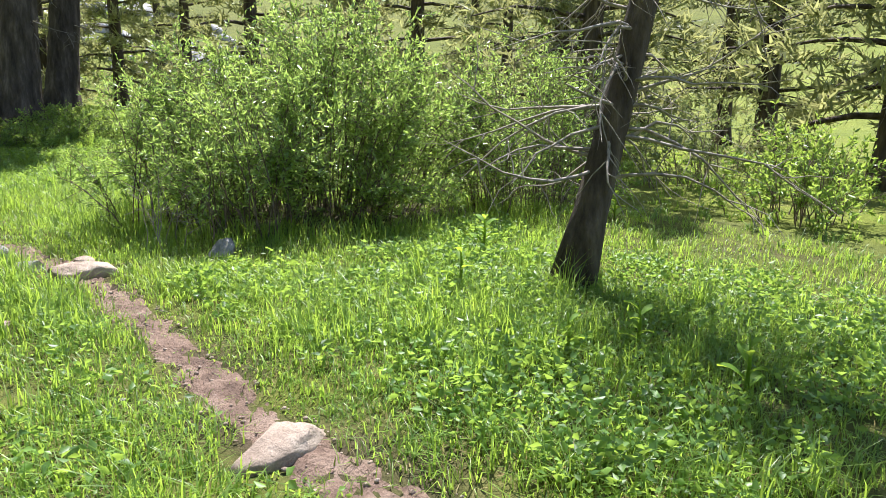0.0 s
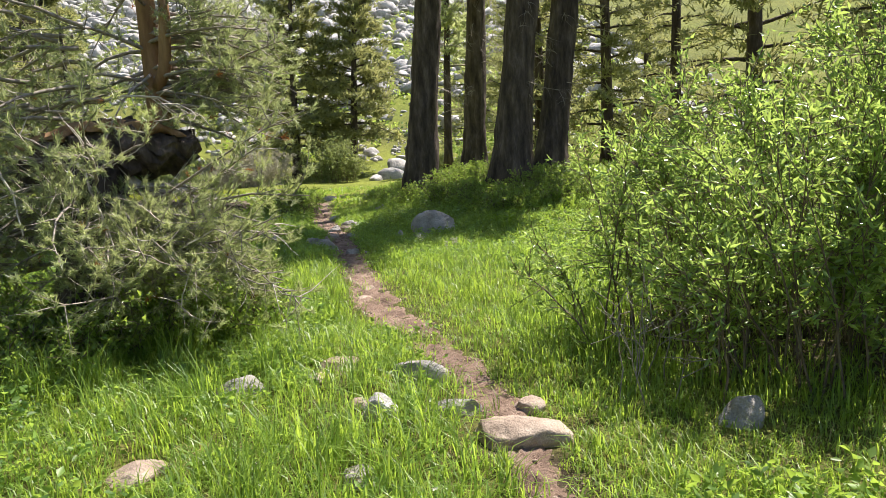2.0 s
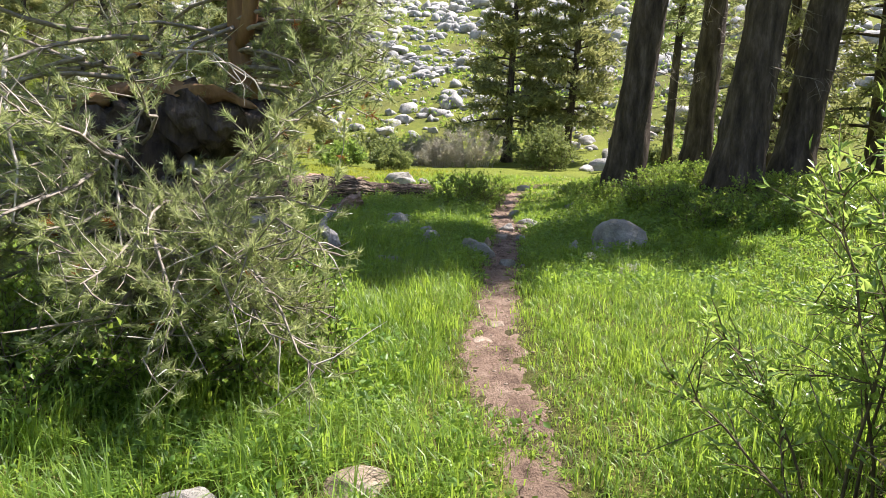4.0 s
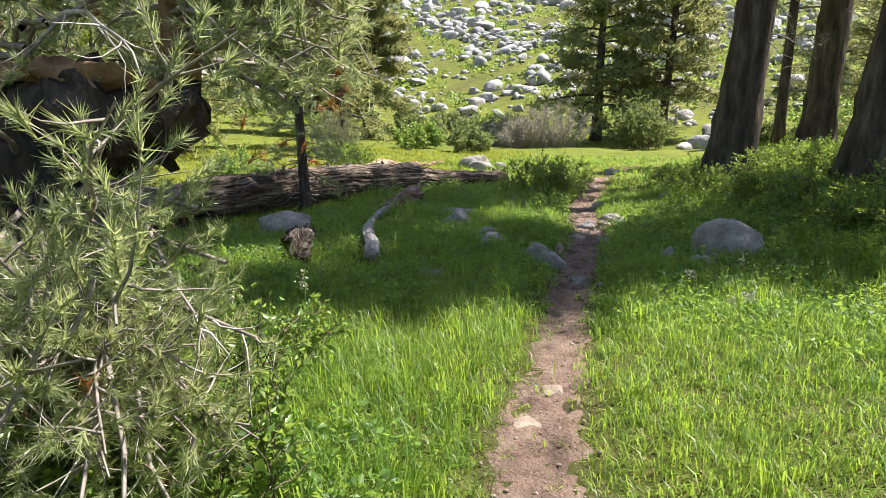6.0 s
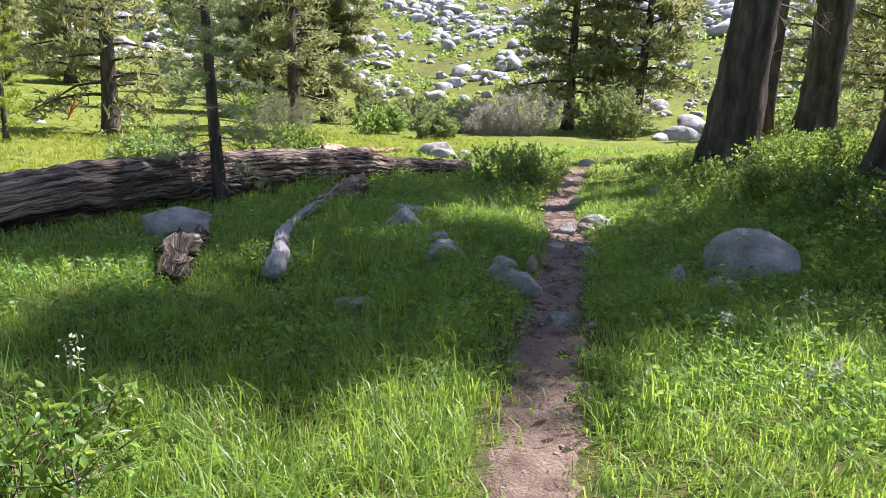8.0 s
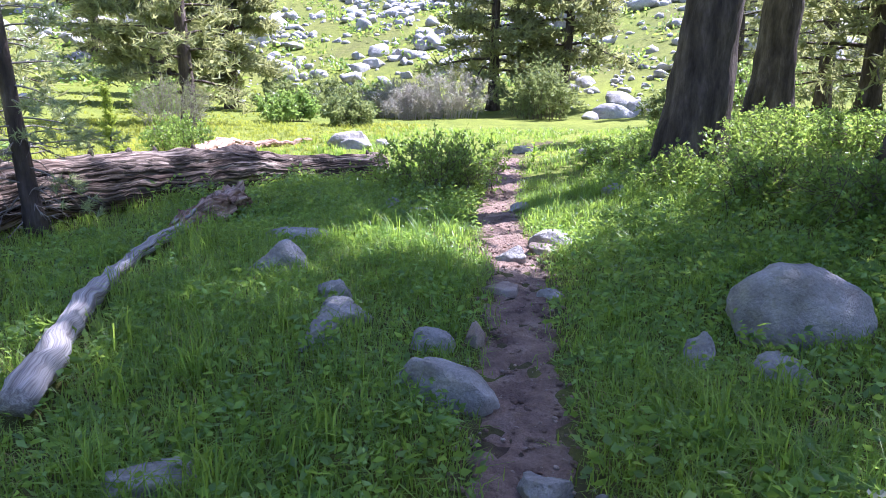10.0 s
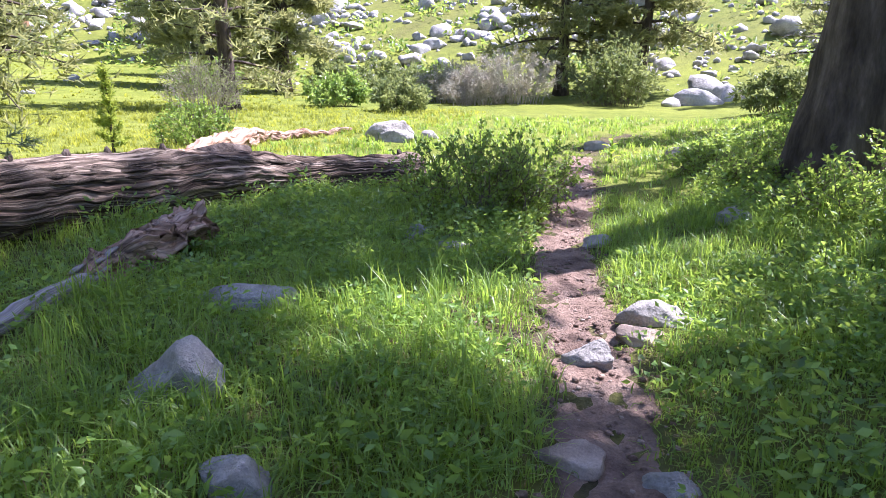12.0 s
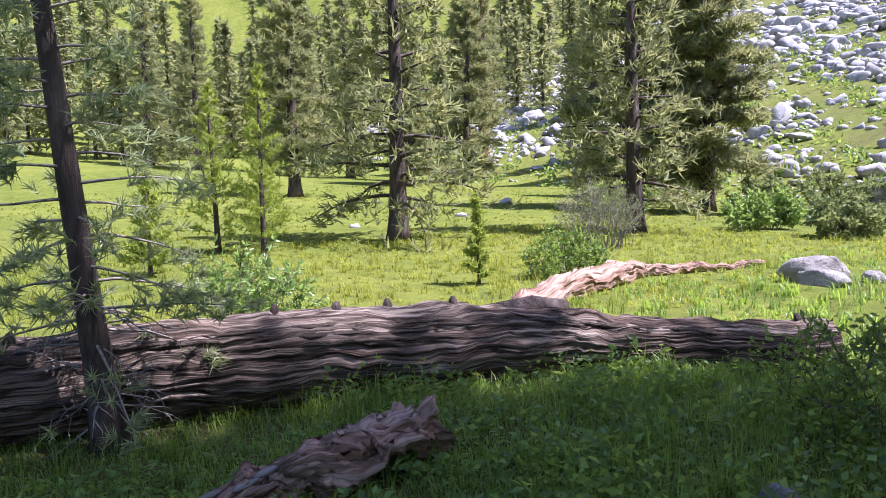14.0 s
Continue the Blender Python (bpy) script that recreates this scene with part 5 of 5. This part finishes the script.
def grass_patch(name, n, box, near, far_density, h0, h1, w0, w1, material, label, lean=0.9, patchy=0.0, tuft=9, loose=0.035):
    """Grass in tufts: the blades of a tuft share a root, a height and a lean."""
    x, y = scatter(n // tuft, *box, near, far_density)
    if patchy:
        k = wobble(x, y, 1.1) + 0.4 * wobble(x, y, 4.0) + rng.normal(size=len(x)) * 0.25 > patchy
        x, y = x[k], y[k]
    dx = x - trail_x(y)
    d = np.abs(dx)
    tall = 0.6 + 0.4 * smooth(0.15, 0.6, d)
    tall = tall * np.maximum(0.55, 0.85 + 0.5 * wobble(x, y, 0.9) + 0.3 * wobble(x, y, 3.1)) * rng.uniform(0.6, 1.25, len(x))
    tall = tall * np.where(dx < 0, 1.0 + 0.4 * smooth(5, 7, y) * smooth(12, 10, y), 0.85)
    way = rng.uniform(0, 2 * np.pi, len(x))
    x, y, tall, way = (np.repeat(q, tuft) for q in (x, y, tall, way))
    m = len(x)
    x, y = x + rng.normal(size=m) * loose, y + rng.normal(size=m) * loose
    h = np.clip(rng.uniform(h0, h1, m) * tall, 0.03, 0.6)
    v, f = blades(x, y, land(x, y), h, rng.uniform(w0, w1, m), rng.uniform(0.1, lean, m), way + rng.normal(size=m) * 0.9)
    tagged(shape(name, v, f, material, smooth=False), label, "grass", kind="stuff")


grass_patch("grass", 640000, (-6.5, 7.5, 0.6, 21), 2.2, 0.25, 0.07, 0.24, 0.0045, 0.009, GRASS, "lush bright green meadow grass blades", 1.5, tuft=5, loose=0.04)
grass_patch("tall_grass", 110000, (-5.0, 6.5, 1.5, 21), 3.0, 0.5, 0.2, 0.38, 0.005, 0.010, GRASS, "taller tufts of bright green grass", 0.9, 0.25, tuft=14, loose=0.035)
grass_patch("dry_grass", 34000, (-4.0, 4.0, 0.8, 20), 1.6, 0.15, 0.06, 0.16, 0.003, 0.006, DRY, "scattered dry straw-coloured grass blades", 1.6, 0.0, tuft=4, loose=0.05)
grass_patch("back_grass", 34000, (-7.0, 9.0, 20, 34), 4, 0.5, 0.10, 0.24, 0.010, 0.018, GRASS, "green grass beyond the path's crest", 1.4)
grass_patch("meadow_grass", 44000, (-17, -5.5, 13, 36), 0.1, 1.0, 0.08, 0.20, 0.010, 0.018, MEADOW, "yellow-green grass of the open meadow", 1.6)
grass_patch("far_meadow_grass", 30000, (-45, -14, 13, 52), 0.1, 0.7, 0.08, 0.18, 0.025, 0.045, MEADOW, "pale yellow-green grass of the far meadow", 1.6)
grass_patch("side_grass", 26000, (6.5, 20, -2, 30), 0.1, 1.0, 0.10, 0.24, 0.012, 0.02, GRASS, "green grass of the side meadow", 1.5)


def herbs(name, n, spots, h0, h1, size, material, label, wide=0.6):
    xs, ys = [], []
    for x0, x1, y0, y1, share in spots:
        k = int(n * share)
        xs.append(rng.uniform(x0, x1, k))
        ys.append(rng.uniform(y0, y1, k))
    x, y = np.concatenate(xs), np.concatenate(ys)
    k = clear_of(x, y, 0.06) & (wobble(x, y, 1.6) + rng.normal(size=len(x)) * 0.5 > -0.35)
    x, y = x[k], y[k]
    z = land(x, y) + rng.uniform(h0, h1, len(x)) * (0.75 + 0.35 * wobble(x, y, 1.4))
    way = rng.normal(size=(len(x), 3)) * (1, 1, 0.45) + (0, 0, 0.15)
    ln = rng.uniform(0.6, 1.3, len(x)) * size
    v, f = leaves(np.stack([x, y, z], 1), way, ln, ln * wide, 0.12)
    tagged(shape(name, v, f, material, smooth=False), label, "herbs", kind="stuff")


def herb_plants(name, n, spots, h0, h1, size, per, material, label, wide=0.6, radius=0.10):
    """Leafy herbs: each plant a rosette of leaves at several heights."""
    xs, ys = [], []
    for x0, x1, y0, y1, share in spots:
        xs.append(rng.uniform(x0, x1, int(n * share)))
        ys.append(rng.uniform(y0, y1, int(n * share)))
    x, y = np.concatenate(xs), np.concatenate(ys)
    k = clear_of(x, y, 0.08) & (wobble(x, y, 1.6) + rng.normal(size=len(x)) * 0.45 > -0.2)
    x, y = x[k], y[k]
    top = rng.uniform(h0, h1, len(x)) * (0.85 + 0.4 * wobble(x, y, 1.4))
    big = rng.uniform(0.65, 1.35, len(x)) * size
    x, y, top, big = (np.repeat(q, per) for q in (x, y, top, big))
    m = len(x)
    a, r = rng.uniform(0, 2 * np.pi, m), np.sqrt(rng.uniform(0, 1, m))
    x, y = x + np.cos(a) * r * radius, y + np.sin(a) * r * radius
    z = land(x, y) + top * rng.uniform(0.35, 1.0, m) * (1.05 - 0.4 * r)
    way = np.stack([np.cos(a), np.sin(a), rng.uniform(-0.35, 0.7, m)], 1) + rng.normal(size=(m, 3)) * 0.25
    ln = rng.uniform(0.7, 1.2, m) * big
    v, f = leaves(np.stack([x, y, z], 1), way, ln, ln * wide, 0.14)
    tagged(shape(name, v, f, material, smooth=False), label, "herbs", kind="stuff")


herb_plants("herb_leaves", 5200, [(1.9, 5.5, 0.8, 5.2, 0.32), (-4, 4, 11.3, 17, 0.16), (0.3, 5.0, 15, 25, 0.1), (-4.5, 1.2, 1.5, 8.5, 0.2), (-2.6, 0.3, 6.4, 9.3, 0.16)], 0.10, 0.24, 0.045, 17, HERB, "low broad-leaved herbs between the grass")
herb_plants("shade_herbs", 3600, [(-4.5, 4.5, 11.5, 18.5, 1.0)], 0.10, 0.28, 0.05, 16, HERB, "shaded broad-leaved herbs among the rocks", 0.5, 0.12)
herb_plants("bank_herbs", 2600, [(0.5, 5.5, 15.5, 25.5, 0.8), (-4.5, -0.9, 17.8, 22.0, 0.2)], 0.18, 0.45, 0.055, 22, SHRUB, "knee-high leafy herbs covering the bank", 0.55, 0.16)


def ring_grass():
    a, r = rng.uniform(0, 6.28, 4500), 1.02 + rng.normal(size=4500) * 0.12
    x, y = 4.45 + r * (2.3 * np.cos(a) * 0.866 + 1.35 * np.sin(a) * 0.5), 7.0 + r * (-2.3 * np.cos(a) * 0.5 + 1.35 * np.sin(a) * 0.866)
    k = np.abs(x - trail_x(y)) > 0.5
    x, y = x[k], y[k]
    v, f = blades(x, y, land(x, y), rng.uniform(0.12, 0.32, len(x)), rng.uniform(0.005, 0.01, len(x)), rng.uniform(0.1, 0.8, len(x)))
    tagged(shape("rim_grass", v, f, GRASS, smooth=False), "tall grass round the foot of the willow", "grass", kind="stuff")


ring_grass()
herbs("trail_litter", 5000, [(-1.6, 2.2, 1, 27, 1.0)], 0.0, 0.012, 0.04, DRY, "scattered brown leaf and needle litter", 0.3)


def build_pebbles():
    """Small stones and clods on the bare path."""
    base = [rock_mesh(900 + k, 1, 0.8) for k in range(6)]
    bits = []
    for k in range(1500):
        y = rng.uniform(1.0, 26)
        w = float(np.interp(y, TRAIL_Y, TRAIL_W)) * 0.55
        x = float(trail_x(y)) + rng.uniform(-1, 1) * w
        s = 0.005 + 0.015 * rng.uniform() ** 3
        v, f = base[k % 6]
        bits.append((v * (s, s * rng.uniform(0.6, 1), s * 0.6) + (x, y, float(land(x, y)) + 0.018), f))
    tagged(shape("trail_pebbles", *joined(bits), TANROCK), "small pebbles and clods on the dirt path", "pebbles", kind="stuff")


build_pebbles()


def build_clods():
    """Kicked-up clods of soil on the shaded stretch of the path and its bare verge."""
    base = [rock_mesh(940 + k, 1, 0.3) for k in range(6)]
    bits = []
    for k in range(1300):
        y = rng.uniform(12.0, 24) if k % 4 else rng.uniform(16.4, 17.4)
        w = float(np.interp(y, TRAIL_Y, TRAIL_W)) * 0.62
        x = float(trail_x(y)) + rng.uniform(-1, 1) * w if k % 4 else rng.uniform(-1.4, -0.2)
        s = 0.008 + 0.02 * rng.uniform() ** 2.5
        v, f = base[k % 6]
        bits.append((v * (s, s * rng.uniform(0.6, 1), s * 0.55) + (x, y, float(land(x, y)) + 0.018), f))
    tagged(shape("soil_clods", *joined(bits), DIRT), "loose dark clods of soil on the path", "soil", kind="stuff")


build_clods()
